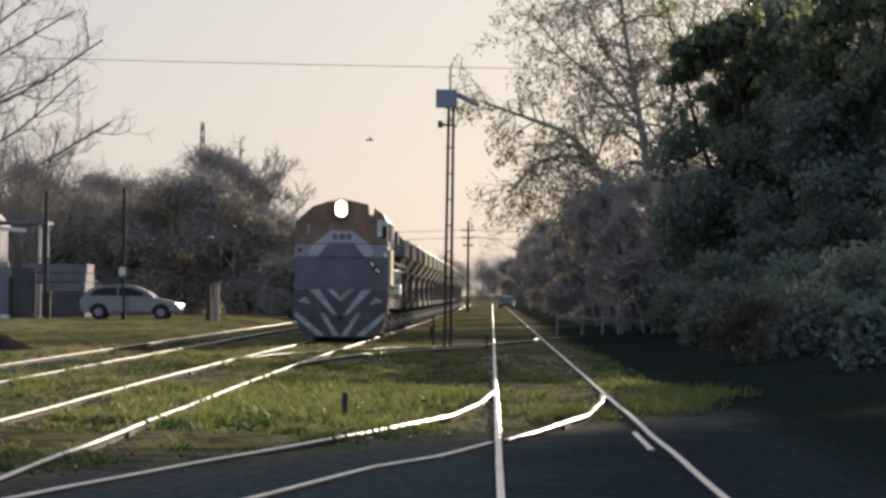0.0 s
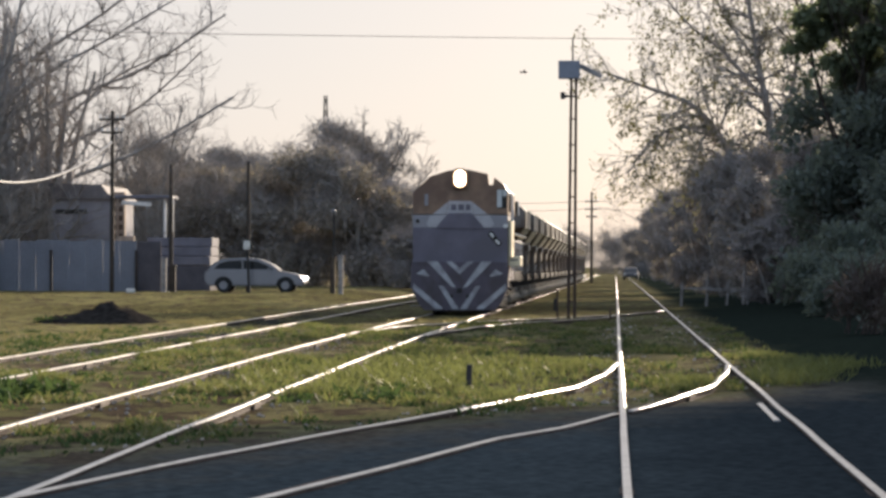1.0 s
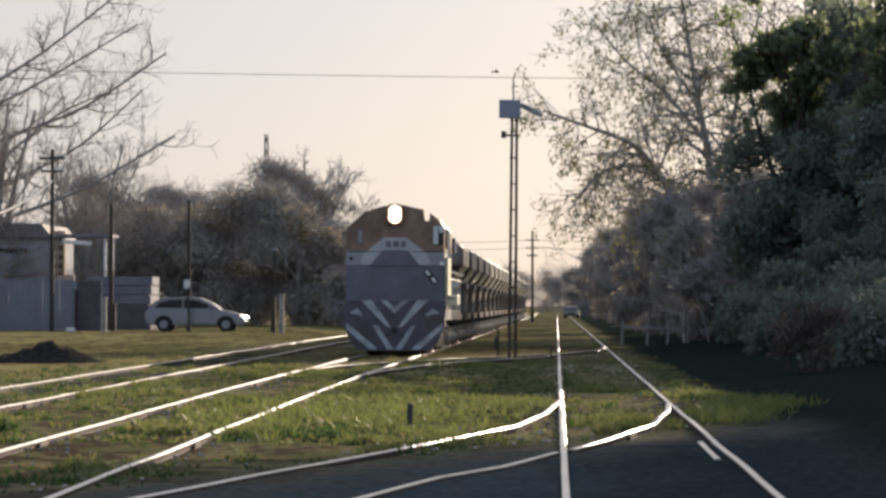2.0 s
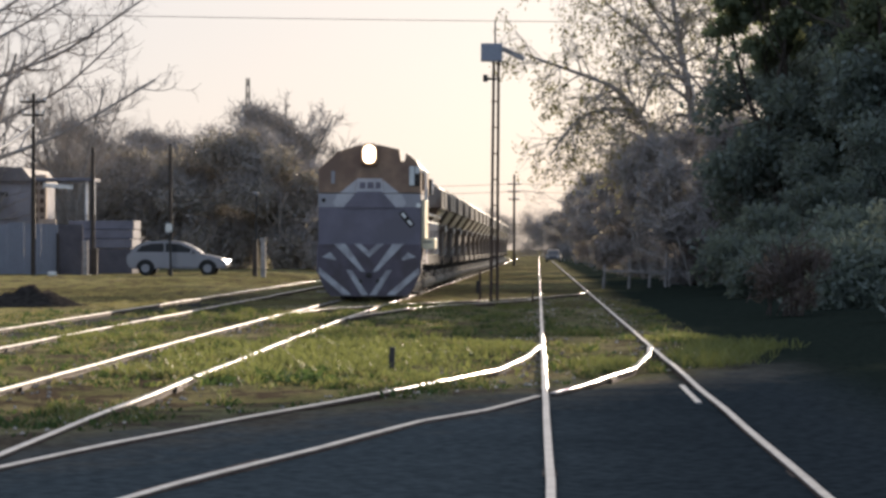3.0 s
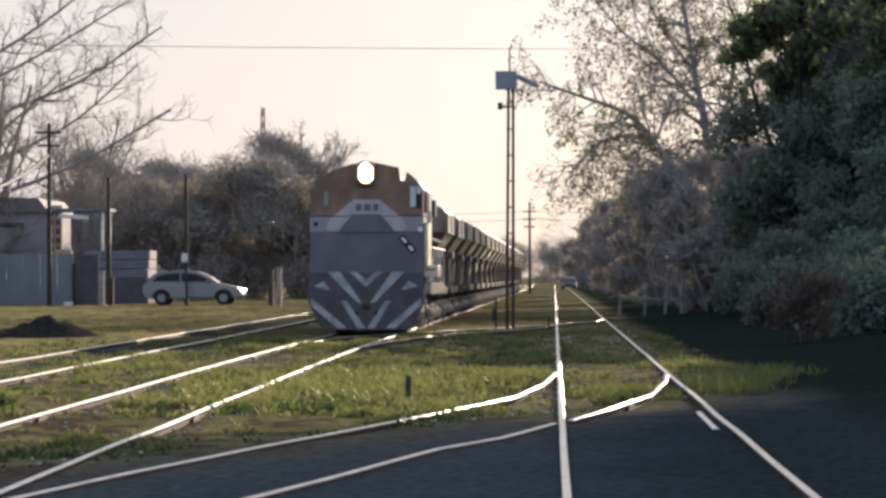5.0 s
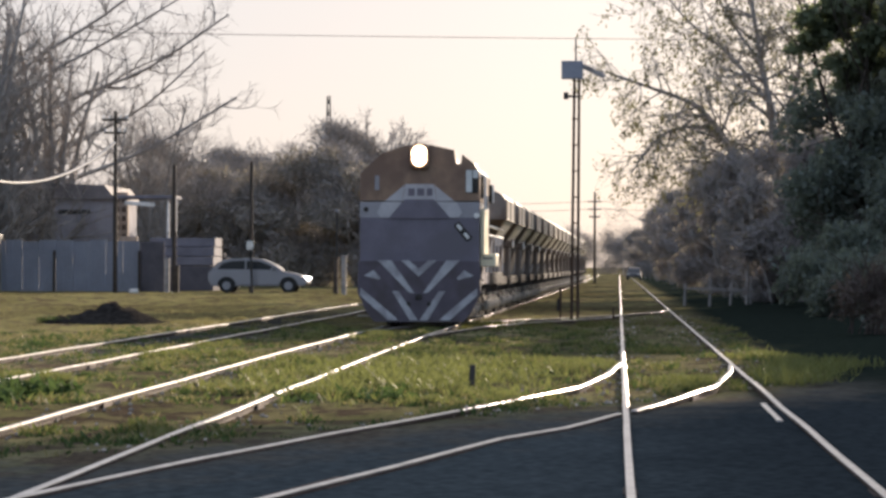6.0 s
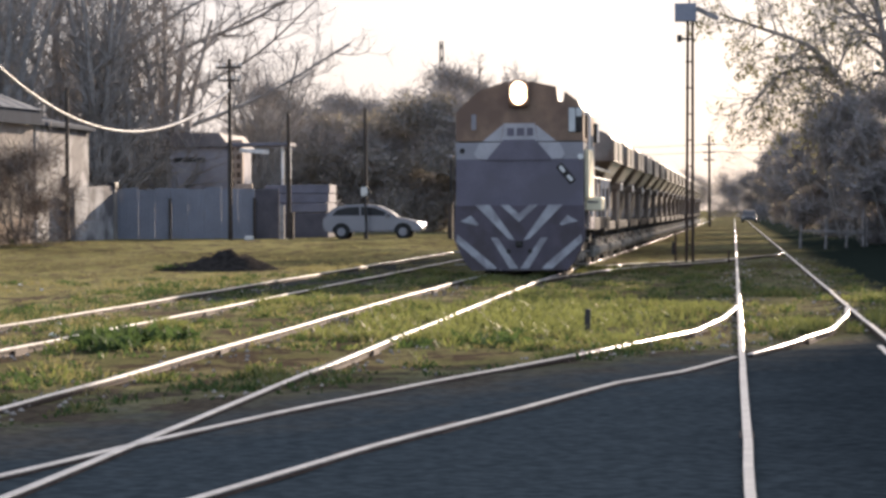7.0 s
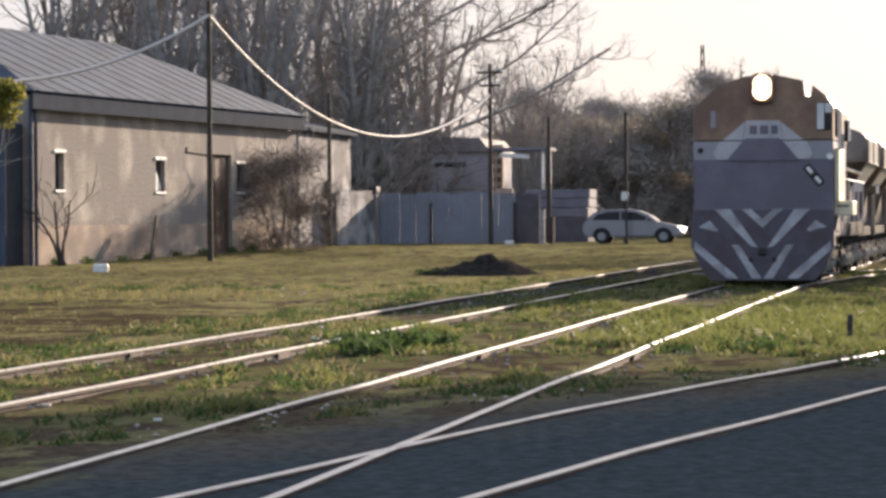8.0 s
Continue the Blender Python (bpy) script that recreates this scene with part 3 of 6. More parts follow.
    polys = [
        [(0.0, 1.34), (0.44, 1.74), (0.24, 1.74), (0.0, 1.53), (-0.24, 1.74), (-0.44, 1.74)],
    ]
    for s in (-1, 1):
        polys += [
            [(s * 0.68, 1.74), (s * 1.02, 1.74), (s * 0.24, 0.95), (s * 0.10, 0.92), (s * 0.24, 1.12)],
            [(s * 1.12, 1.50), (s * 1.36, 1.36), (s * 0.98, 1.26), (s * 0.94, 1.30)],
            [(s * 0.66, 0.98), (s * 0.50, 0.98), (s * 0.02, 0.26), (s * 0.22, 0.26)],
            [(s * 1.44, 1.06), (s * 1.46, 0.88), (s * 0.76, 0.26), (s * 0.52, 0.26), (s * 0.60, 0.36)],
        ]
    for pl in polys:
        bm = B()
        plate(bm, pl, -0.014, at=-0.222)
        part("chevron", bm, M["stripe"], pil)
    for s in (-1, 1):
        bm = B()
        rod(bm, (s * 0.25, -0.2, 0.66), (s * 0.25, -0.245, 0.66), 0.06, 0.05, 12)
        part("hose_socket", bm, M["under"], pil)
    bm = B()
    box(bm, (0.16, 0.10, 0.14), (0, -0.25, 0.84), 0.03)
    part("coupler", bm, M["under"], lo)
    # front windows: a slim dull one, and one with a bright pane and a dark sliding half
    bm = B()
    box(bm, (0.11, 0.02, 0.36), (-1.06, -0.008, 3.66), 0.008)
    part("front_window", bm, M["grey"], lo, "slim dull cab window")
    bm = B()
    box(bm, (0.31, 0.04, 0.58), (1.30, -0.01, 3.70), 0.02)
    fr = part("window_frame", bm, M["under"], lo)
    # opaque panes: the bright sky in the glass is put into their colour
    bm = B()
    box(bm, (0.15, 0.02, 0.55), (1.225, -0.036, 3.70), 0.01)
    part("pane", bm, M["sky_pane"], fr, "pane coloured like bright sky")
    bm = B()
    box(bm, (0.13, 0.02, 0.20), (1.385, -0.036, 3.875), 0.01)
    part("pane", bm, M["sky_pane"], fr, "pane coloured like bright sky")
    bm = B()
    box(bm, (0.06, 1.0, 0.60), (W2 + 0.02, 1.3, 3.62), 0.02)
    part("side_window", bm, M["glass"], lo)
    # headlight
    bm = B()
    box(bm, (0.50, 0.30, 0.66), (0, -0.02, 4.31), 0.12)
    hl = part("headlight_box", bm, M["orange"], lo)
    for z in (4.25, 4.40):
        bm = B()
        rod(bm, (0, -0.175, z), (0, -0.22, z), 0.15, 0.13, 24)
        part("lens", bm, M["lamp"], hl, "glowing headlight lens")
        # not a lamp part: this glowing ring is added for the lens's warm halo
        bm = B()
        rod(bm, (0, -0.15, z), (0, -0.178, z), 0.20, 0.20, 24)
        part("halo_ring", bm, M["halo"], hl, "warm glowing ring added for the headlight's halo")
    bm = B()
    box(bm, (0.17, 0.03, 0.52), (1.08, -0.012, 2.46), 0.015, (0, -40, 0))
    slot = part("lamp_slot", bm, M["under"], lo, "slanted dark slot with two pale lamps")
    for x, z in ((0.99, 2.56), (1.17, 2.35)):
        bm = B()
        box(bm, (0.085, 0.04, 0.17), (x, -0.025, z), 0.02, (0, -40, 0))
        part("slot_lamp", bm, M["white"], slot)
    bm = B()
    rod(bm, (1.42, -0.03, 2.85), (1.42, -0.09, 2.85), 0.07, 0.07, 12)
    part("marker_light", bm, M["white"], lo)
    # the cab behind the nose roof, then the narrow hood with walkways
    bm = B()
    plate(bm, [(x * 1.02, z) for x, z in back], 2.0, at=2.75)
    part("cab_rear", bm, M["orange"], lo, "faded orange rear of the cab")
    bm = B()
    plate(bm, [(-W2 - 0.01, 1.15), (-W2 - 0.01, 3.25), (W2 + 0.01, 3.25), (W2 + 0.01, 1.15)], 1.86, at=2.9)
    part("cab_side", bm, M["blue"], lo)
    bm = B()
    plate(bm, [(-1.38, 3.2), (-1.38, 3.80), (-0.8, 4.0), (0.8, 4.0), (1.38, 3.80), (1.38, 3.2)], 0.34, at=2.405)
    part("roof_gap", bm, M["iron"], lo)
    bm = B()
    plate(bm, [(x * 0.66, z - 0.2 if z > 3.3 else 1.4) for x, z in dome], LOCO_LEN - 5.6, at=4.77)
    part("engine_hood", bm, M["orange"], lo, "narrow hood in faded orange")
    for y in (6.4, 8.6, 10.8):
        bm = B()
        rod(bm, (0, y, 4.3), (0, y, 4.5), 0.42, 0.40, 16)
        part("roof_fan", bm, M["iron"], lo)
    for s in (-1, 1):
        for k in range(6):
            bm = B()
            box(bm, (0.03, 1.1, 1.7), (s * 0.985, 5.6 + k * 1.3, 2.5), 0.01)
            part("hood_door", bm, M["orange"], lo)
    bm = B()
    box(bm, (2.9, LOCO_LEN - 0.9, 0.34), (0, LOCO_LEN / 2 - 0.2, 1.26), 0.04)
    part("underframe", bm, M["under"], lo)
    for s in (-1, 1):
        if s > 0:
            # step box and door panel: sunlight on the cab side put into the cream
            bm = B()
            box(bm, (0.40, 1.6, 0.32), (1.67, 1.3, 1.75), 0.03)
            sb = part("step_box", bm, M["cream"], lo, "step box below the cab door, coloured cream for sunlight")
            bm = B()
            box(bm, (0.26, 0.02, 0.05), (1.67, 0.495, 1.80))
            part("slot", bm, M["lightened"], sb)
            bm = B()
            box(bm, (0.10, 2.0, 1.15), (1.54, 1.35, 2.46), 0.02)
            part("door_panel", bm, M["cream"], lo, "panel below the cab door, coloured cream for sunlight")
            bm = B()
            rod(bm, (1.60, 0.42, 3.0), (1.60, 0.42, 3.85), 0.035, 0.035)
            rod(bm, (1.48, 0.42, 3.85), (1.60, 0.42, 3.85), 0.03, 0.03)
            part("grab_rail", bm, M["white"], lo, "white upright grab rail")
            bm = B()
            box(bm, (0.09, 0.10, 0.46), (1.73, 0.62, 3.40), 0.02)
            mi = part("mirror", bm, M["under"], lo, "dark side mirror with a pale rim")
            bm = B()
            box(bm, (0.04, 0.14, 0.44), (1.793, 0.62, 3.40), 0.012)
            part("rim", bm, M["white"], mi)
            bm = B()
            rod(bm, (1.62, 2.2, 2.62), (1.98, 2.2, 2.50), 0.035, 0.035)
            part("walkway_bar", bm, M["white"], lo)
        bm = B()
        rod(bm, (s * 1.53, 2.75, 1.45), (s * 1.53, 2.75, 3.4), 0.04, 0.04)
        part("grab_rail", bm, M["white" if s > 0 else "iron"], lo)
        bm = B()
        for k in range(5):
            y = 4.2 + k * 2.1
            rod(bm, (s * 1.47, y, 1.42), (s * 1.47, y, 2.42), 0.022)
        rod(bm, (s * 1.47, 3.6, 2.42), (s * 1.47, 13.3, 2.42), 0.025)
        part("handrail", bm, M["white"], lo)
        for k in range(4):
            bm = B()
            box(bm, (0.36, 0.26, 0.04), (s * 1.4, 0.55, 0.35 + k * 0.3), 0.01)
            part("step", bm, M["lightened"], lo)
    for y in (2.9, 11.2):
        bogie(lo, y, (-1.5, 0, 1.5), 1.06, 0.5)
    bm = B()
    box(bm, (2.2, 3.0, 0.7), (0, 7.0, 0.8), 0.15)
    part("fuel_tank", bm, M["under"], lo)
    return lo


def build_hopper():
    """A covered hopper wagon, front end at y = 0."""
    ho = thing("hopper_wagon", (0, 0, 0), "dusty grey-brown covered hopper wagon with sloping ends", "freight wagon", "hoppers of the train")
    L = 8.5
    hw, zs, zt = 1.42, 3.62, 3.98
    ring = arch(hw, zs, zt, 0.35, 3.02)
    # upper body: overhanging top, ends sloping in below
    v, f = [], []
    k = len(ring)
    for y in (1.2, L - 1.2):
        v += [(x, y, z) for x, z in ring]
    f += [tuple(range(k)), tuple(range(k, 2 * k))[::-1]]
    f += [(i, (i + 1) % k, k + (i + 1) % k, k + i) for i in range(k)]
    bm = B()
    vs = [bm.verts.new(p) for p in v]
    for q in f:
        bm.faces.new([vs[i] for i in q])
    bmesh.ops.recalc_face_normals(bm, faces=bm.faces)
    part("upper_body", bm, M["hopper"], ho)
    bm = B()
    levels = [(hw - 0.01, 1.21, 3.02), (hw - 0.44, 2.0, 2.40), (0.62, 2.7, 1.2)]
    rings = [[bm.verts.new((sx * x, y if sy < 0 else L - y, z)) for sx, sy in ((-1, -1), (1, -1), (1, 1), (-1, 1))] for x, y, z in levels]
    bm.faces.new(rings[0]), bm.faces.new(rings[-1][::-1])
    for a, c in zip(rings, rings[1:]):
        for i in range(4):
            bm.faces.new((a[i], a[(i + 1) % 4], c[(i + 1) % 4], c[i]))
    bmesh.ops.recalc_face_normals(bm, faces=bm.faces)
    part("sloping_bin", bm, M["hopper"], ho, "sloping lower bin")
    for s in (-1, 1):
        # overlaid sheets whose pale colour carries the sunlight on the wagon's side
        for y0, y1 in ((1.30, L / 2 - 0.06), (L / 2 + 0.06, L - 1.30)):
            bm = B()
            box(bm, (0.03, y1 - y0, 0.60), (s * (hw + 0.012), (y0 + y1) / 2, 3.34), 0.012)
            part("side_sheet", bm, M["hopper_side"], ho, "side sheet coloured pale for sunlight")
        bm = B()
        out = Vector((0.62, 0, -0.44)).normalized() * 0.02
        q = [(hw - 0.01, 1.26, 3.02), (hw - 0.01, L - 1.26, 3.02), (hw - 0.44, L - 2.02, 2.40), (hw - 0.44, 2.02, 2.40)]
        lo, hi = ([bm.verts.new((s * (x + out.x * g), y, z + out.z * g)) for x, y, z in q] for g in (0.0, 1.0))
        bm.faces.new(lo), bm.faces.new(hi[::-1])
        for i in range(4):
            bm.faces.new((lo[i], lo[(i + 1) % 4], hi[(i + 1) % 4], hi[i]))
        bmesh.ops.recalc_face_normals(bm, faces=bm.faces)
        part("slope_sheet", bm, M["hopper_side"], ho, "sloping bin sheet coloured pale for light")
        bm = B()
        rod(bm, (s * (hw + 0.02), 1.2, 3.02), (s * (hw + 0.02), L - 1.2, 3.02), 0.03, 0.03, 6)
        part("lower_flange", bm, M["hopper"], ho)
    bm = B()
    for s in (-1, 1):
        box(bm, (0.16, L, 0.26), (s * 1.1, L / 2, 1.15), 0.03)
    box(bm, (2.5, 0.2, 0.34), (0, 0.12, 1.15), 0.03)
    box(bm, (2.5, 0.2, 0.34), (0, L - 0.12, 1.15), 0.03)
    rod(bm, (0, -0.35, 1.0), (0, 0.1, 1.0), 0.14)
    rod(bm, (0, L - 0.1, 1.0), (0, L + 0.35, 1.0), 0.14)
    part("underframe", bm, M["under"], ho)
    for s in (-1, 1):
        for y in (1.28, L / 2, L - 1.28):
            bm = B()
            box(bm, (0.05, 0.10, 0.62), (s * (hw + 0.03), y, 3.34), 0.01)
            part("side_rib", bm, M["hopper"], ho)
        for y in (0.45, L - 0.45):
            bm = B()
            box(bm, (0.16, 0.12, 1.15), (s * 1.16, y, 1.75), 0.02)
            post = part("end_post", bm, M["hopper"], ho)
            # near-end bracket takes the sunlit tone, the far one the darker
            bm = B()
            box(bm, (0.22, 0.2, 0.24), (s * 1.24, y, 2.33), 0.03)
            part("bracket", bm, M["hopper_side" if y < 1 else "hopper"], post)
        bm = B()
        rod(bm, (s * 0.9, 0.5, 1.25), (s * 1.2, 2.4, 2.5), 0.04, 0.04)
        part("brace", bm, M["hopper"], ho)
    for y in (2.0, 4.25, 6.5):
        bm = B()
        rod(bm, (0, y, 3.95), (0, y, 4.06), 0.38, 0.36, 16)
        part("hatch", bm, M["hopper"], ho)
    for y in (1.6, L - 1.6):
        bogie(ho, y, (-0.85, 0.85), 1.0, 0.42)
    return ho


LOCO = build_loco()
FIRST = build_hopper()
HOPPERS = [FIRST] + [copy_thing(FIRST, pose(0, 0, 0)) for _ in range(CARS - 1)]


# ---- foliage ----


def clump_mesh(name, blobs, material, parent=None, label="", seed=1, droop=0.0):
    """Leaves or twigs round many centres. blobs: (x, y, z, rx, ry, rz, count, length, width, shell)."""
    rg = np.random.default_rng(seed)
    allv = []
    for (x, y, z, rx, ry, rz, n, ln, wd, shell) in blobs:
        n = int(n)
        d = rg.normal(size=(n, 3))
        d /= np.linalg.norm(d, axis=1)[:, None]
        rad = shell + (1 - shell) * rg.random(n) ** 0.6
        rad *= 1 + 0.22 * np.sin(d[:, 0] * 5 + seed + x) * np.sin(d[:, 2] * 6 + y) + 0.1 * rg.normal(size=n)
        c = np.array((x, y, z)) + d * rad[:, None] * np.array((rx, ry, rz))
        u = rg.normal(size=(n, 3)) + d * 0.8
        u[:, 2] -= droop
        u /= np.linalg.norm(u, axis=1)[:, None]
        w = np.cross(u, rg.normal(size=(n, 3)))
        w /= np.linalg.norm(w, axis=1)[:, None] + 1e-9
        s = (0.6 + 0.8 * rg.random(n))[:, None]
        a, b = u * ln * s / 2, w * wd * s / 2
        allv.append(np.stack([c - a, c + b, c + a, c - b], 1).reshape(-1, 3))
    v = np.concatenate(allv)
    v[:, 2] = np.maximum(v[:, 2], 0.02)
    return quads(name, v, material, parent, label)


def quads(name, v, material, parent=None, label=""):
    nq = len(v) // 4
    me = bpy.data.meshes.new(name)
    me.vertices.add(len(v))
    me.vertices.foreach_set("co", v.astype(np.float32).ravel())
    me.loops.add(nq * 4)
    me.loops.foreach_set("vertex_index", np.arange(nq * 4, dtype=np.int32))
    me.polygons.add(nq)
    me.polygons.foreach_set("loop_start", np.arange(0, nq * 4, 4, dtype=np.int32))
    me.update(calc_edges=True)
    me.materials.append(material)
    ob = new(name, me)
    ob.parent = parent
    return tagged(ob, label)


class Limbs:
    """Grows tapered, forking limbs into one mesh; keeps the tips."""

    def __init__(self, seed):
        self.rg = random.Random(seed)
        self.v, self.f, self.tips = [], [], []

    def tube(self, pts, r0, r1, sides):
        base = len(self.v)
        for i, p in enumerate(pts):
            d = (pts[min(i + 1, len(pts) - 1)] - pts[max(i - 1, 0)]).normalized()
            s = d.cross(Vector((0.3, 0.2, 1) if abs(d.z) < 0.9 else (1, 0, 0))).normalized()
            t = d.cross(s)
            r = r0 + (r1 - r0) * i / (len(pts) - 1)
            for k in range(sides):
                a = 2 * math.pi * k / sides
                self.v.append(p + s * (r * math.cos(a)) + t * (r * math.sin(a)))
        for i in range(len(pts) - 1):
            for k in range(sides):
                self.f.append((base + i * sides + k, base + i * sides + (k + 1) % sides, base + (i + 1) * sides + (k + 1) % sides, base + (i + 1) * sides + k))

    def grow(self, p, d, length, r, level, up=0.1, kids=(5, 5, 4, 3), bend=0.22, spread=0.8, shrink=0.6):
        rg = self.rg
        n = 6 if level > 1 else 4
        pts, q, w = [p.copy()], p.copy(), d.normalized()
        for _ in range(n):
            w = (w + Vector((rg.gauss(0, bend), rg.gauss(0, bend), rg.gauss(0, bend) + up)) * 0.5).normalized()
            q = q + w * (length / n)
            pts.append(q.copy())
        tip = r * (0.35 if level else 0.4)
        self.tube(pts, r, tip, 7 if level > 2 else 4 if level > 1 else 3)
        if level == 0:
            self.tips.append(pts[-1])
            self.tips.append(pts[2])
            return
        m = kids[level]
        for i in range(m):
            u = 0.3 + 0.7 * (i + rg.random()) / m
            k = min(n - 1, int(u * n))
            at = pts[k].lerp(pts[k + 1], u * n - k)
            axis = (pts[k + 1] - pts[k]).normalized()
            side = axis.cross(Vector((rg.gauss(0, 1), rg.gauss(0, 1), rg.gauss(0, 1)))).normalized()
            nd = (axis * (1 - spread * 0.5) + side * spread * (0.5 + 0.5 * rg.random())).normalized()
            rr = (r + (tip - r) * u) * 0.62
            self.grow(at, nd, length * shrink * (0.75 + 0.5 * rg.random()), max(rr, 0.016), level - 1, up, kids, bend, spread, shrink)

    def mesh(self, name, material, parent, label=""):
        return raw(name, self.v, self.f, material, parent, label)


def foliage_tree(name, at, blobs, material, label, trunk_h=3.0, trunk_r=0.16, seed=1, droop=0.0, category="tree"):
    t = thing(name, at, label, category)
    lb = Limbs(seed)
    rg = random.Random(seed)
    for b in blobs[: min(len(blobs), 7)]:
        e = Vector(b[:3]) + Vector((rg.uniform(-0.3, 0.3), rg.uniform(-0.3, 0.3), b[5] * 0.3))
        s = Vector((b[0] * 0.15, b[1] * 0.15, -0.1))
        mid = s.lerp(e, 0.5) + Vector((-b[0] * 0.12, -b[1] * 0.12, 0.3))
        lb.tube([s, mid, e], trunk_r, trunk_r * 0.25, 6)
        lb.grow(mid, e - s, (e - s).length * 0.5, trunk_r * 0.5, 2, 0.1)
    lb.mesh("trunk", M["wood"], t)
    clump_mesh("crown", blobs, M[material], t, seed=seed, droop=droop)
    return t


def limb_along(lb, pts, r, level=2, every=0.55, length=2.2, up=-0.05, spread=0.9, kids=(4, 4, 4, 4)):
    """A main limb along given points, with side twigs all along it."""
    fine = []
    pts = [Vector(p) for p in pts]
    for i in range(len(pts) - 1):
        p0, p1, p2, p3 = pts[max(i - 1, 0)], pts[i], pts[i + 1], pts[min(i + 2, len(pts) - 1)]
        for k in range(4):
            t = k / 4
            fine.append(0.5 * (2 * p1 + (p2 - p0) * t + (2 * p0 - 5 * p1 + 4 * p2 - p3) * t * t + (3 * p1 - p0 - 3 * p2 + p3) * t ** 3))
    fine.append(pts[-1])
    lb.tube(fine, r, r * 0.25, 6)
    run, total = 0.0, sum((fine[i + 1] - fine[i]).length for i in range(len(fine) - 1))
    gone = 0.0
    for i in range(len(fine) - 1):
        d = fine[i + 1] - fine[i]
        gone += d.length
        run += d.length
        while run > every and gone > total * 0.15:
            run -= every
            side = d.normalized().cross(Vector((lb.rg.gauss(0, 1), lb.rg.gauss(0, 1), lb.rg.gauss(0, 1)))).normalized()
            w = d.normalized() * (0.5 + 0.4 * lb.rg.random()) + side * spread
            u = gone / total
            lb.grow(fine[i].copy(), w, length * lb.rg.uniform(0.6, 1.3) * (1.15 - 0.5 * u), max(0.018, r * (0.5 - 0.3 * u)), level, up, kids, 0.3, 0.8, 0.6)


def stemmed_tree(at, stems, tall, wide, seed, label, kids=(4, 4, 5, 5), r=0.15, every=0.5, twig=2.6, level=2):
    """Many upright stems from one stool, curving outwards, feathered with twigs."""
    t = thing("bare_tree", at, label, "tree")
    rg = random.Random(seed)
    for i in range(stems):
        lb = Limbs(seed * 50 + i)
        a = 2 * math.pi * (i + rg.random() * 0.7) / stems
        q = wide * rg.uniform(0.35, 1.0)
        h = tall * rg.uniform(0.72, 1.0)
        c, s = math.cos(a), math.sin(a)
        limb_along(lb, [(0.5 * c, 0.5 * s, -0.1), (0.25 * q * c, 0.25 * q * s, h * 0.3), (0.55 * q * c, 0.55 * q * s, h * 0.65), (q * c, q * s, h)], r, level, every, twig, 0.18, 0.75, kids)
        lb.mesh("stem", M["bark"], t)
    return t


def cloud(rg, n, w, h, lo, hi, size, count, ln, wd, shell):
    bl = []
    for k in range(n):
        a = rg.uniform(0, 6.28)
        rr = w * rg.random() ** 0.6
        z = h * rg.uniform(lo, hi)
        taper = 1.0 if z < h * 0.6 else 0.75
        bl.append((rr * taper * math.cos(a), rr * taper * math.sin(a), z, size, size, size * 0.8, count, ln, wd, shell))
    return bl


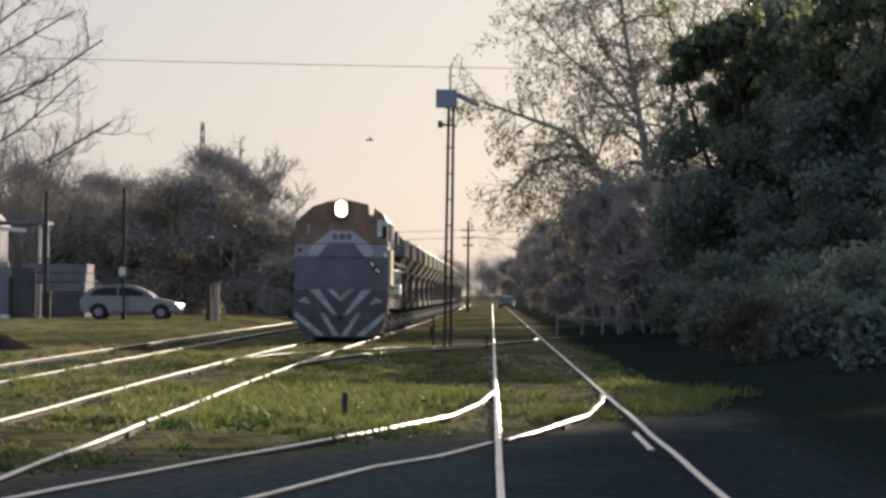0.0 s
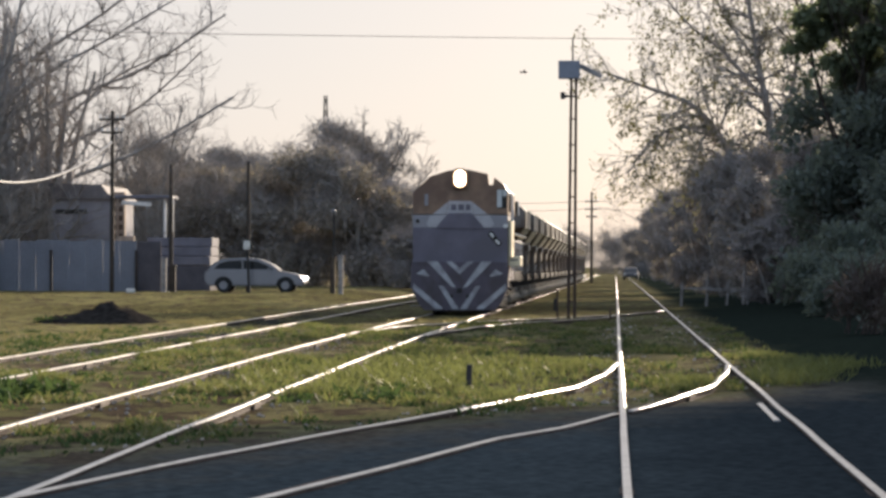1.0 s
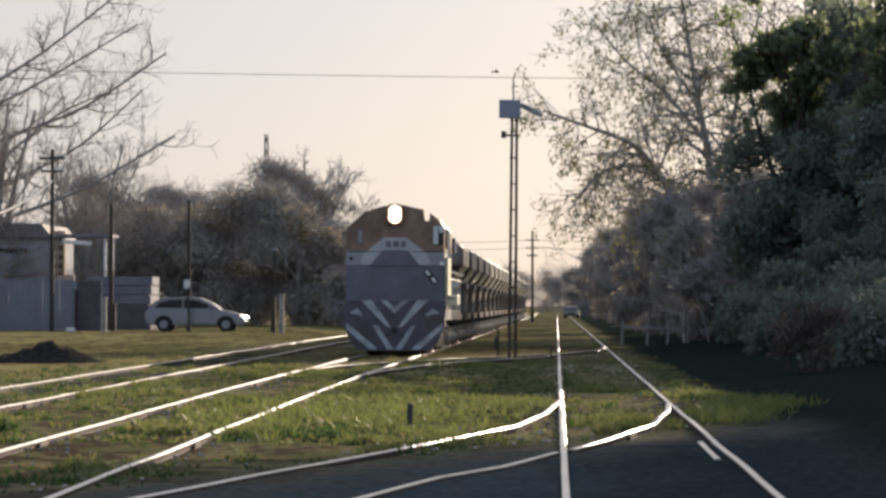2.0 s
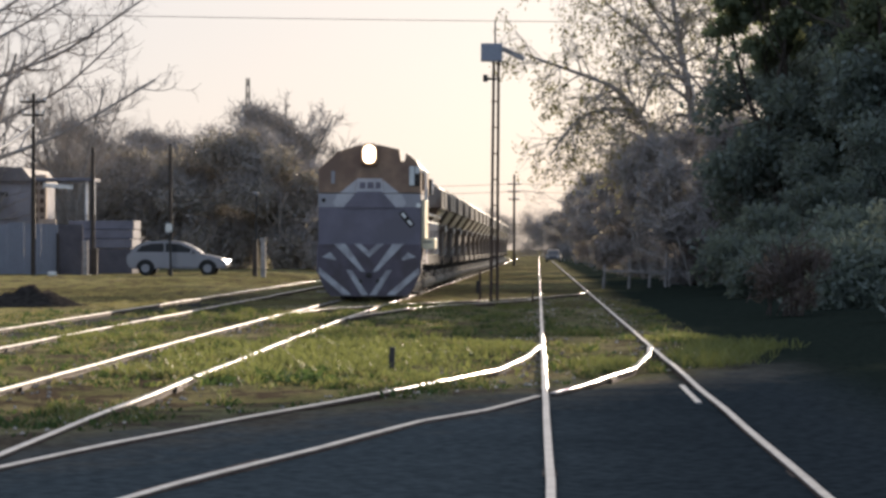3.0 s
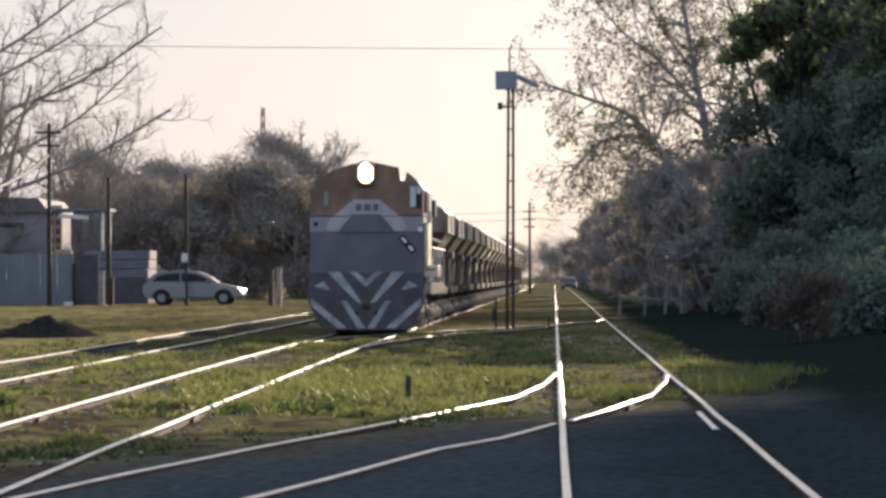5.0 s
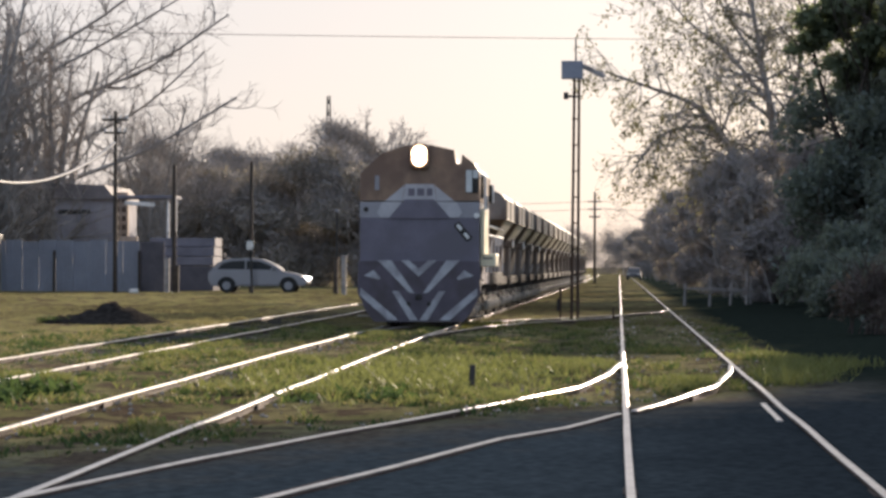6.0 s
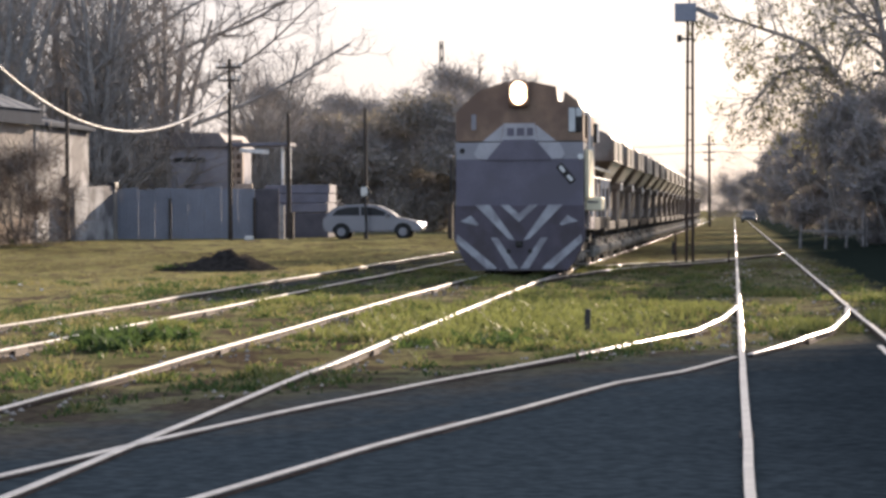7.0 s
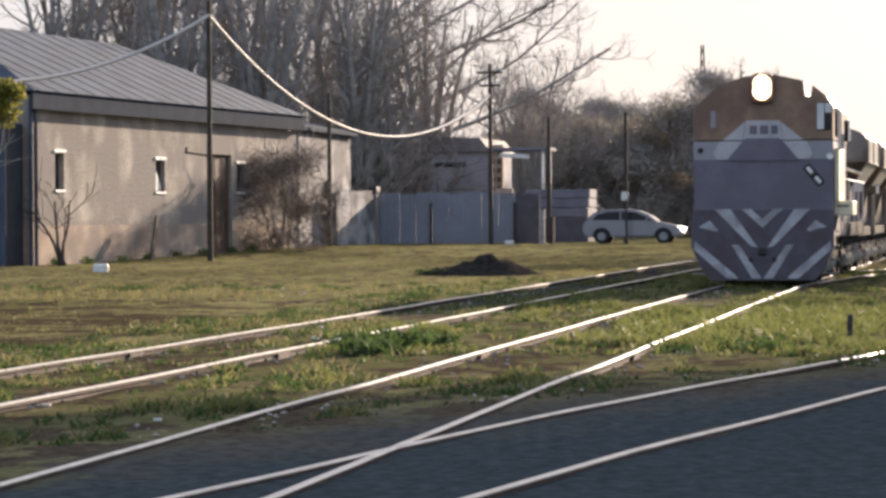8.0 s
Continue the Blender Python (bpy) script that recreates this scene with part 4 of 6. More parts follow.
def build_trees():
    rg = random.Random(5)
    # bare many-stemmed tree behind the shed, with long limbs reaching over the yard
    for k, (x, y, n, h) in enumerate(((-42.5, 139, 9, 16), (-39.5, 134, 9, 17), (-37.2, 141, 8, 16), (-35.4, 135, 8, 17), (-31.2, 138, 9, 15.5), (-28.8, 143, 7, 12.5), (-45.5, 134, 9, 16))):
        stemmed_tree((x, y, 0.3), n, h, 3.2, 300 + k, "bare tree with a sheaf of upright grey stems", every=0.7, twig=2.7, r=0.27, kids=(4, 3, 4, 4))
    for k, (x, y) in enumerate(((-45, 137), (-42, 136), (-39, 138), (-36, 136), (-33.2, 138), (-30.2, 139))):
        t = thing("brushwood", (x, y, 0.3), "dense pale upright brushwood of a bare tree", "tree", "brushwood behind the shed")
        bl = [(rg.uniform(-1.8, 1.8), rg.uniform(-1.2, 1.2), z, 1.6, 1.2, 1.7, 100, 1.5, 0.045, 0.0) for z in np.linspace(2.5, 15.5 - 0.5 * k, 15)]
        clump_mesh("twig_mass", bl, M["palebark"], t, seed=700 + k, droop=-1.6)
        lb = Limbs(720 + k)
        limb_along(lb, [(0, 0, -0.1), (0.3, 0, 5), (-0.2, 0, 10), (0.4, 0, 15 - 0.5 * k)], 0.3, 2, 0.6, 2.2, 0.2, 0.7)
        lb.mesh("stem", M["bark"], t)
    t = thing("bare_tree", (-40.3, 166.0, 0.3), "large bare tree with long limbs reaching over the yard", "tree")
    lb = Limbs(76)
    limb_along(lb, [(0, 0, -0.1), (-0.2, 0, 5), (0.1, 0, 12), (0.5, 0, 20)], 0.40, 2, 0.45, 3.8, 0.15, 0.8, (4, 4, 5, 4))
    lb.mesh("trunk", M["bark"], t)
    lb = Limbs(77)
    for pts, r in (
        ([(0, 0, 3.0), (3.2, -0.3, 4.3), (7.2, -0.4, 5.6), (10.6, -0.3, 7.0), (14.6, 0, 9.4)], 0.15),
        ([(0, 0, 4.0), (2.6, 0.2, 7.2), (6.2, 0.3, 9.2), (10.2, 0.2, 10.8), (14.2, 0, 13.4)], 0.14),
        ([(0, 0, 5.0), (1.8, -0.2, 8.5), (4.8, -0.3, 11.2), (8.2, -0.2, 13.4), (12.0, 0, 16.4)], 0.14),
        ([(0, 0, 4.0), (2.8, 0.4, 5.9), (6.0, 0.5, 8.2), (8.8, 0.4, 10.4), (11.6, 0, 11.6)], 0.11),
        ([(0, 0, 4.5), (2.6, -0.5, 8.0), (5.4, -0.6, 10.4), (8.6, -0.4, 12.2), (12.8, 0, 14.8)], 0.12),
        ([(0, 0, 3.2), (3.6, 0.6, 5.4), (7.0, 0.8, 7.4), (10.0, 0.6, 9.0), (13.0, 0.2, 11.6)], 0.12),
        ([(0, 0, 6.0), (0.8, 0.4, 10.0), (2.4, 0.5, 13.0), (4.6, 0.4, 16.5)], 0.11),
    ):
        limb_along(lb, [(x * 1.22, y * 1.22, z * 1.22 - 0.2) for x, y, z in pts], r * 1.4, 2, 0.60, 2.9, 0.16, 0.75, (4, 3, 4, 4))
    lb.mesh("reaching_limb", M["bark"], t)
    stemmed_tree((-28.0, 168.0, 0.3), 7, 11.0, 4.0, 13, "smaller bare tree behind a house")
    stemmed_tree((-23.5, 192.0, 0.3), 12, 9.4, 5.2, 14, "bare tree with fine twigs behind the grove", every=0.4, twig=1.8)
    stemmed_tree((-17.2, 190.0, 0.3), 15, 10.9, 5.4, 15, "bare round-topped tree rising over the grove", every=0.36, twig=1.8)
    stemmed_tree((-31.0, 196.0, 0.3), 7, 10.5, 4.5, 16, "bare tree with fine twigs behind the houses", every=0.55)
    for i, (x, y, h, w) in enumerate(((-23.5, 192, 9.2, 4.0), (-17.2, 190, 10.9, 3.6), (-31.0, 196, 10.2, 3.6), (-26.5, 200, 9.6, 3.4))):
        t = thing("twiggy_tree", (x, y - 1.0, 0.3), "round-topped bare tree with a veil of fine pale twigs", "tree", "bare trees over the grove")
        bl = [(w * math.cos(a) * rg.uniform(0.2, 1), 1.5 * math.sin(a), h - w * 0.9 + w * 0.75 * math.sin(a * 0.5), 0.9, 0.9, 0.8, 130, 0.8, 0.035, 0.0) for a in np.linspace(0, 2 * math.pi, 26)]
        clump_mesh("twig_crown", bl, M["palebark"], t, seed=440 + i, droop=-0.8)
        lb = Limbs(450 + i)
        for k in range(9):
            a = k * 0.7
            limb_along(lb, [(0, 0, -0.1), (0.3 * w * math.cos(a), math.sin(a), h * 0.4), (0.9 * w * math.cos(a), 1.5 * math.sin(a), h * 0.88)], 0.14, 1, 0.5, 1.6, 0.2, 0.7)
        lb.mesh("trunk", M["bark"], t)
    # dense grey grove behind the car
    for i, (x, y, h, w) in enumerate(((-25.5, 174, 8.4, 3.2), (-22.0, 170, 8.6, 3.4), (-18.4, 168, 9.0, 3.4), (-15.0, 166, 8.4, 2.8), (-12.6, 170, 6.6, 2.2), (-29.0, 178, 7.6, 3.0), (-11.0, 160, 3.0, 1.8))):
        t = thing("grove_tree", (x, y, 0.3), "dense grey-green tree hung with dry twigs in a grove", "tree", "trees of the grove")
        lb = Limbs(400 + i)
        for k in range(4):
            a = k * 1.6 + i
            lb.grow(Vector((0.3 * math.cos(a), 0.3 * math.sin(a), -0.1)), Vector((0.4 * math.cos(a), 0.4 * math.sin(a), 1)), h * 0.6, 0.12, 3, 0.1, (4, 4, 4, 3))
        lb.mesh("trunk", M["bark"], t)
        bl = cloud(rg, 26, w * 0.95, h, 0.06, 0.84, w * 0.42, 620, 0.36, 0.10, 0.25)
        clump_mesh("crown", bl, M["grove"], t, seed=40 + i)
        clump_mesh("twig_fringe", [(b[0], b[1], b[2] + 0.4, b[3] * 1.25, b[4] * 1.25, b[5] * 1.25, 420, 0.8, 0.025, 0.4) for b in bl], M["greytwig"], t, seed=240 + i)
    # dry grey thicket on the other side, stretching away along the track
    for i, (x, y, h, w) in enumerate(((8.0, 124, 8.0, 2.8), (6.0, 140, 7.6, 2.4), (10.9, 116, 6.2, 2.6), (5.8, 165, 8.0, 2.2), (5.4, 195, 8.2, 2.3), (5.2, 235, 8.4, 2.6), (4.8, 290, 8.6, 2.8), (10.2, 146, 9.0, 2.8), (4.4, 360, 9.5, 3.0), (6.6, 112, 4.6, 1.8), (-8, 520, 9.0, 6.0), (2, 540, 9.0, 6.0), (12, 500, 10.0, 6.0), (-20, 500, 9.0, 6.0))):
        t = thing("thicket", (x, y, 0.2), "dry grey thicket of fine bare twigs", "bush", "thickets by the track")
        bl = cloud(rg, 22, w * 0.95, h, 0.05, 0.86, w * 0.42, 900, 0.75, 0.03, 0.0)
        clump_mesh("twig_mass", bl, M["darktwig"], t, seed=60 + i)
        clump_mesh("dry_foliage", [(*b[:6], 330, 0.24, 0.10, 0.1) for b in bl], M["thicket"], t, seed=80 + i)
        lb = Limbs(500 + i)
        for k in range(5):
            a = k * 1.3 + i
            lb.grow(Vector((0.8 * math.cos(a), 0.8 * math.sin(a), -0.1)), Vector((0.3 * math.cos(a), 0.3 * math.sin(a), 1)), h * 0.75, 0.06, 2, 0.1, (4, 4, 4, 3))
        lb.mesh("stem", M["bark"], t)
    # half-bare tree with arching limbs and small leaves
    t = thing("half_bare_tree", (8.1, 146.0, 0.2), "half-bare tree with arching limbs and small young leaves", "tree")
    tips = []
    for j, (pts, r, ln) in enumerate((
        ([(0.2, 0, -0.1), (0.1, 0, 5), (-0.2, 0, 9), (-0.9, 0, 13), (-1.6, 0, 17.5)], 0.33, 3.4),
        ([(0.0, 0, 7.5), (0.9, 0.3, 10), (1.6, 0.4, 13.5), (2.6, 0.2, 17)], 0.19, 3.0),
        ([(-1.1, 0, 5.0), (-2.4, -0.3, 7.6), (-4.0, -0.5, 9.6), (-6.4, -0.4, 10.6), (-8.6, -0.2, 11.4)], 0.21, 3.0),
        ([(-0.9, 0, 5.4), (-2.0, 0.3, 7.4), (-3.6, 0.5, 8.6), (-5.8, 0.4, 8.2), (-7.4, 0.2, 6.2)], 0.18, 2.8),
        ([(-0.5, 0, 10.0), (-2.4, 0.2, 12.4), (-4.4, 0.2, 14.0), (-6.2, 0, 16.2)], 0.12, 3.0),
        ([(0.3, 0, 8.0), (2.2, -0.3, 9.6), (3.8, -0.3, 12.0), (5.0, 0, 15.0)], 0.12, 3.0),
        ([(-0.8, 0, 12.0), (-2.6, 0, 14.6), (-3.6, 0, 17.5)], 0.10, 2.6),
    )):
        lb = Limbs(900 + j)
        limb_along(lb, pts, r, 2, 0.36, ln, -0.10, 0.95, (4, 4, 5, 4))
        lb.mesh("trunk" if j == 0 else "limb", M["bark"], t)
        tips += [q for q in lb.tips if q.z > 3]
    random.Random(4).shuffle(tips)
    clump_mesh("foliage", [(q.x, q.y, q.z - 0.15, 0.3, 0.3, 0.4, 5, 0.26, 0.085, 0.0) for q in tips[:2300]], M["sparse"], t, seed=22, droop=0.9)
    # dark evergreens that close the view; their crowns leave a slot of sun below the tall crowns
    # those far to the right stand out of view, added to block the sun
    for i, (x, y, h, w) in enumerate(((11.8, 118, 14.6, 2.3), (14.2, 112, 15.6, 2.5), (16.6, 120, 15.9, 2.6), (13.6, 128, 15.9, 2.4), (25.5, 122, 21.0, 3.0), (29.0, 112, 21.0, 3.2),
                                      (8.3, 101, 12.6, 2.0), (12.2, 97, 13.5, 2.1), (15.0, 101, 15.0, 1.9), (21.2, 97, 17.2, 2.0), (26.0, 98, 21.0, 2.8), (31.0, 96, 21.0, 3.0), (17.6, 94, 11.8, 2.0), (23.6, 92, 17.0, 2.0), (19.6, 100, 16.6, 1.8), (19.2, 95, 15.4, 1.4), (13.6, 123, 13.0, 2.2), (10.4, 106, 9.0, 1.8), (13.4, 105, 11.0, 2.0))):
        bl = cloud(rg, 34, w, h, 0.04, 0.93, 1.1, 640, 0.25, 0.13, 0.2)
        bl += cloud(rg, 22, w * 1.35, h, 0.1, 0.97, 1.0, 130, 0.30, 0.15, 0.0)
        thin = [b for b in bl if x < 13 and y < 104 and b[2] > 7.6]
        t = foliage_tree("evergreen_tree", (x, y, 0.2), [b for b in bl if b not in thin], "evergreen", "tall dark evergreen tree in shade beside the track", seed=100 + i, trunk_r=0.2)
        if thin:
            # upper leaves in a lighter tint: sunlight on the crown put into the colour
            sprays = [(b[0] + 0.4 * q, b[1], b[2] + 0.3 * q, 0.6, 0.6, 0.45, b[6] * 0.3, 0.36, 0.19, 0.0) for b in thin for q in (-1, 1)]
            clump_mesh("upper_crown", sprays, M["midleaf"], t, "looser grey-green upper crown, leaves tinted for sunlight", seed=140 + i, droop=0.4)
            lb = Limbs(180 + i)
            for k in range(3):
                lb.grow(Vector((0.3 * k - 0.3, 0, 5.5)), Vector((rg.uniform(-0.35, 0.35), 0, 1)), h - 6.5, 0.10, 2, 0.1)
            lb.mesh("upper_limb", M["wood"], t)
    # two unseen broad trees, added so that their high crowns shade the crossing
    for i, (x, x0, x1) in enumerate(((19.0, 11.5, 19.5), (24.0, 19.0, 29.0))):
        t = thing("unseen_shade_tree", (x, 96, 0.2), "tall broad tree added out of view, its high dense crown shading the crossing", "tree")
        lb = Limbs(150 + i)
        lb.tube([Vector((0, 0, -0.2)), Vector((0.1, 0, 6)), Vector((0, 0, 14.6)), Vector((-0.3, 0, 23))], 0.45, 0.15, 9)
        bl = []
        for k in range(190):
            gx = rg.uniform(x0, x1)
            low = 17.5 + 1.2 * max(0.0, 18.3 - gx) - 1.8 * min(1.0, max(0.0, gx - 20.8))
            z = low + 1.1 + (26.0 - low) * rg.random()
            bl.append((gx - x, rg.uniform(-1.8, 1.8), z, 1.35, 1.35, 1.0, 420, 0.34, 0.22, 0.2))
            if k % 6 == 0:
                e = Vector(bl[-1][:3])
                s = Vector((0, 0, max(16.8, e.z - abs(e.x) * 0.5)))
                lb.tube([s, s.lerp(e, 0.5) + Vector((0, 0, 0.4)), e], 0.12, 0.03, 5)
        lb.mesh("trunk", M["bark"], t)
        clump_mesh("crown", bl, M["evergreen"], t, seed=160 + i)
    # low growth in the shade beside the track
    for i, (x, y, h, w) in enumerate(((7.4, 66, 1.7, 1.5), (9.4, 60, 2.0, 1.7), (8.2, 76, 2.6, 1.8), (7.0, 90, 3.0, 1.6), (7.6, 54, 1.3, 1.1), (9.8, 70, 2.8, 1.8), (6.8, 82, 2.0, 1.4), (9.2, 96, 6.0, 1.7), (11.4, 92, 6.5, 1.9), (13.4, 88, 6.0, 1.9), (11.0, 80, 3.6, 1.9), (8.6, 92, 4.0, 1.5))):
        t = thing("shade_bush", (x, y, 0.15), "dark leafy bush in the shade of the trees", "bush", "bushes in the shade")
        clump_mesh("foliage", cloud(rg, 16, w * 0.8, h, 0.06, 0.85, w * 0.45, 420, 0.2, 0.09, 0.2), M["evergreen"], t, seed=170 + i)
        for k in range(4):
            lb = Limbs(190 + i * 5 + k)
            lb.grow(Vector((0.25 * math.cos(k * 1.6), 0.25 * math.sin(k * 1.6), -0.1)), Vector((0.4 * math.cos(k * 1.6), 0.4 * math.sin(k * 1.6), 1)), h * 0.5, 0.03, 2, 0.1, (3, 3, 3, 3))
            lb.mesh("stem", M["wood"], t)
    t = thing("dry_bush", (5.4, 62, 0.15), "dry brown bush of arching twigs in the shade", "bush")
    lb = Limbs(131)
    for k in range(16):
        lean = rg.uniform(-0.25, 0.6)
        lb.grow(Vector((rg.uniform(-0.4, 0.4), rg.uniform(-0.4, 0.4), 0)), Vector((lean, rg.gauss(0, 0.3), 1)), rg.uniform(0.8, 1.3), 0.02, 2, 0.08, (3, 3, 3, 3), 0.2, 0.5)
    lb.mesh("stem", M["redtwig"], t)
    clump_mesh("foliage", [(rg.uniform(-0.5, 0.9), rg.uniform(-0.5, 0.5), rg.uniform(0.3, 1.5), 0.4, 0.4, 0.35, 160, 0.22, 0.03, 0.1) for _ in range(9)], M["redtwig"], t, seed=130)


build_trees()


# ---- shed, houses and fences ----
def build_shed():
    """Old railway shed: long rendered wall towards the tracks, tin hip roof."""
    sh = thing("railway_shed", (-32.73, 92.8, -0.1), "old rendered railway shed with tin roof and small windows", "building", turn=-6.0)
    L, D, H = 26.7, 12.0, 6.0
    th = 0.35
    # local: +y along the track wall, -x away from the tracks; the wall's face is at x = 0
    holes = [(2.05, 2.8, 2.75, 4.05), (11.1, 12.0, 2.75, 3.95), (16.6, 19.0, 0.35, 4.3), (19.6, 20.4, 2.8, 3.95)]
    def slab(name, size, at, mat, label=""):
        bm = B()
        box(bm, size, at)
        part(name, bm, M[mat], sh, label)

    y = 0.0
    for a, b, z0, z1 in holes:
        slab("wall_panel", (th, a - y, H - 1.5), (-th / 2, (a + y) / 2, (H + 1.5) / 2), "plaster", "weathered rendered wall")
        if z0 > 1.5:
            slab("wall_panel", (th, b - a, z0 - 1.5), (-th / 2, (a + b) / 2, (z0 + 1.5) / 2), "plaster")
        else:
            slab("threshold", (th, b - a, z0), (-th / 2, (a + b) / 2, z0 / 2), "brick")
        slab("wall_panel", (th, b - a, H - z1), (-th / 2, (a + b) / 2, (H + z1) / 2), "plaster")
        y = b
    slab("wall_panel", (th, L - y, H - 1.5), (-th / 2, (L + y) / 2, (H + 1.5) / 2), "plaster")
    slab("plinth", (th, 16.6, 1.5), (-th / 2 + 0.015, 8.3, 0.75), "brick", "pinkish worn plinth")
    slab("plinth", (th, L - 19.0, 1.5), (-th / 2 + 0.015, (L + 19.0) / 2, 0.75), "brick", "pinkish worn plinth")
    slab("end_wall", (D, th, H), (-D / 2 - th, th / 2, H / 2), "plaster")
    slab("end_wall", (D, th, H), (-D / 2 - th, L - th / 2, H / 2), "plaster")
    slab("back_wall", (th, L, H), (-D - th, L / 2, H / 2), "plaster")
    # dark sheet lean-to against the near end
    slab("lean_to", (9.45, 1.6, 5.0), (-4.975, -0.82, 2.5), "slate", "dark sheet-clad lean-to")
    slab("corner_board", (0.16, 0.12, 5.6), (-0.2, -1.7, 2.8), "tin", "pale corner board")
    for i, (a, b, z0, z1) in enumerate(holes):
        if z0 > 1:
            w = thing("window", (-0.12, (a + b) / 2, z0))
            w.parent = sh
            bm = B()
            box(bm, (0.04, b - a, z1 - z0), (-0.1, 0, (z1 - z0) / 2))
            part("pane", bm, M["dark"], w, "dark window opening")
            bm = B()
            box(bm, (0.22, b - a + 0.24, 0.12), (0.06, 0, z1 - z0 + 0.06), 0.02)
            part("lintel", bm, M["white"], w)
            bm = B()
            box(bm, (0.2, b - a + 0.2, 0.1), (0.06, 0, -0.05), 0.02)
            part("sill", bm, M["white"], w)
            if i == 1:
                bm = B()
                plate(bm, [(-0.3, 0.05), (0.28, 0.05), (0.28, 0.3), (-0.3, 0.85)], 0.03, "x", 0.0)
                part("shutter", bm, M["white"], w, "broken pale shutter")
        else:
            d = thing("door", (-0.15, (a + b) / 2, z0))
            d.parent = sh
            for s in (-1, 1):
                bm = B()
                box(bm, (0.06, (b - a) / 2 - 0.02, z1 - z0), (0, s * (b - a) / 4, (z1 - z0) / 2), 0.01)
                for k in range(4):
                    box(bm, (0.03, 0.05, z1 - z0 - 0.2), (0.04, s * (b - a) / 4 + (k - 1.5) * 0.18, (z1 - z0) / 2))
                part("leaf", bm, M["door"], d)
    # roof: hipped, with an overhang
    ov = 0.38
    e = [(ov, -ov), (ov, L + ov), (-D - th - ov, L + ov), (-D - th - ov, -ov)]
    r = [(-D / 2, 5.5), (-D / 2, L - 5.5)]
    zt, ze = H + 3.1, H + 0.15
    bm = B()
    a = [bm.verts.new((x, y, ze)) for x, y in e]
    c = [bm.verts.new((x, y, zt)) for x, y in r]
    bm.faces.new((a[0], a[1], c[1], c[0])), bm.faces.new((a[2], a[3], c[0], c[1]))
    bm.faces.new((a[1], a[2], c[1])), bm.faces.new((a[3], a[0], c[0])), bm.faces.new(a[::-1])
    bmesh.ops.recalc_face_normals(bm, faces=bm.faces)
    roof = part("roof", bm, M["tin"], sh, "faded blue-grey tin roof")
    for k in range(18):
        y = -ov + 0.4 + k * (L + 2 * ov - 0.8) / 17
        reach = min(1.0, (y + ov) / (5.5 + ov), (L + ov - y) / (5.5 + ov))
        bm = B()
        rod(bm, (ov, y, ze + 0.02), (ov + (-D / 2 - ov) * reach, y, ze + (zt - ze) * reach + 0.02), 0.012, 0.012, 5)
        part("seam", bm, M["tin"], roof)
    # deep dark board: the eave's shade is put into its size and colour
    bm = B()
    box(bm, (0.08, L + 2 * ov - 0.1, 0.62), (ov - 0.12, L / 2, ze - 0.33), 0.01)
    part("fascia", bm, M["fascia"], sh, "fascia board darkened for the shade under the eave")
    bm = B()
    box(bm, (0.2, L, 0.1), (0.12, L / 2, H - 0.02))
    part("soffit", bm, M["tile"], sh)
    for y in (0.15, 0.55):
        bm = B()
        rod(bm, (0.12, y - 0.3, 0), (0.12, y - 0.3, H), 0.07, 0.07)
        part("downpipe", bm, M["tin"], sh)


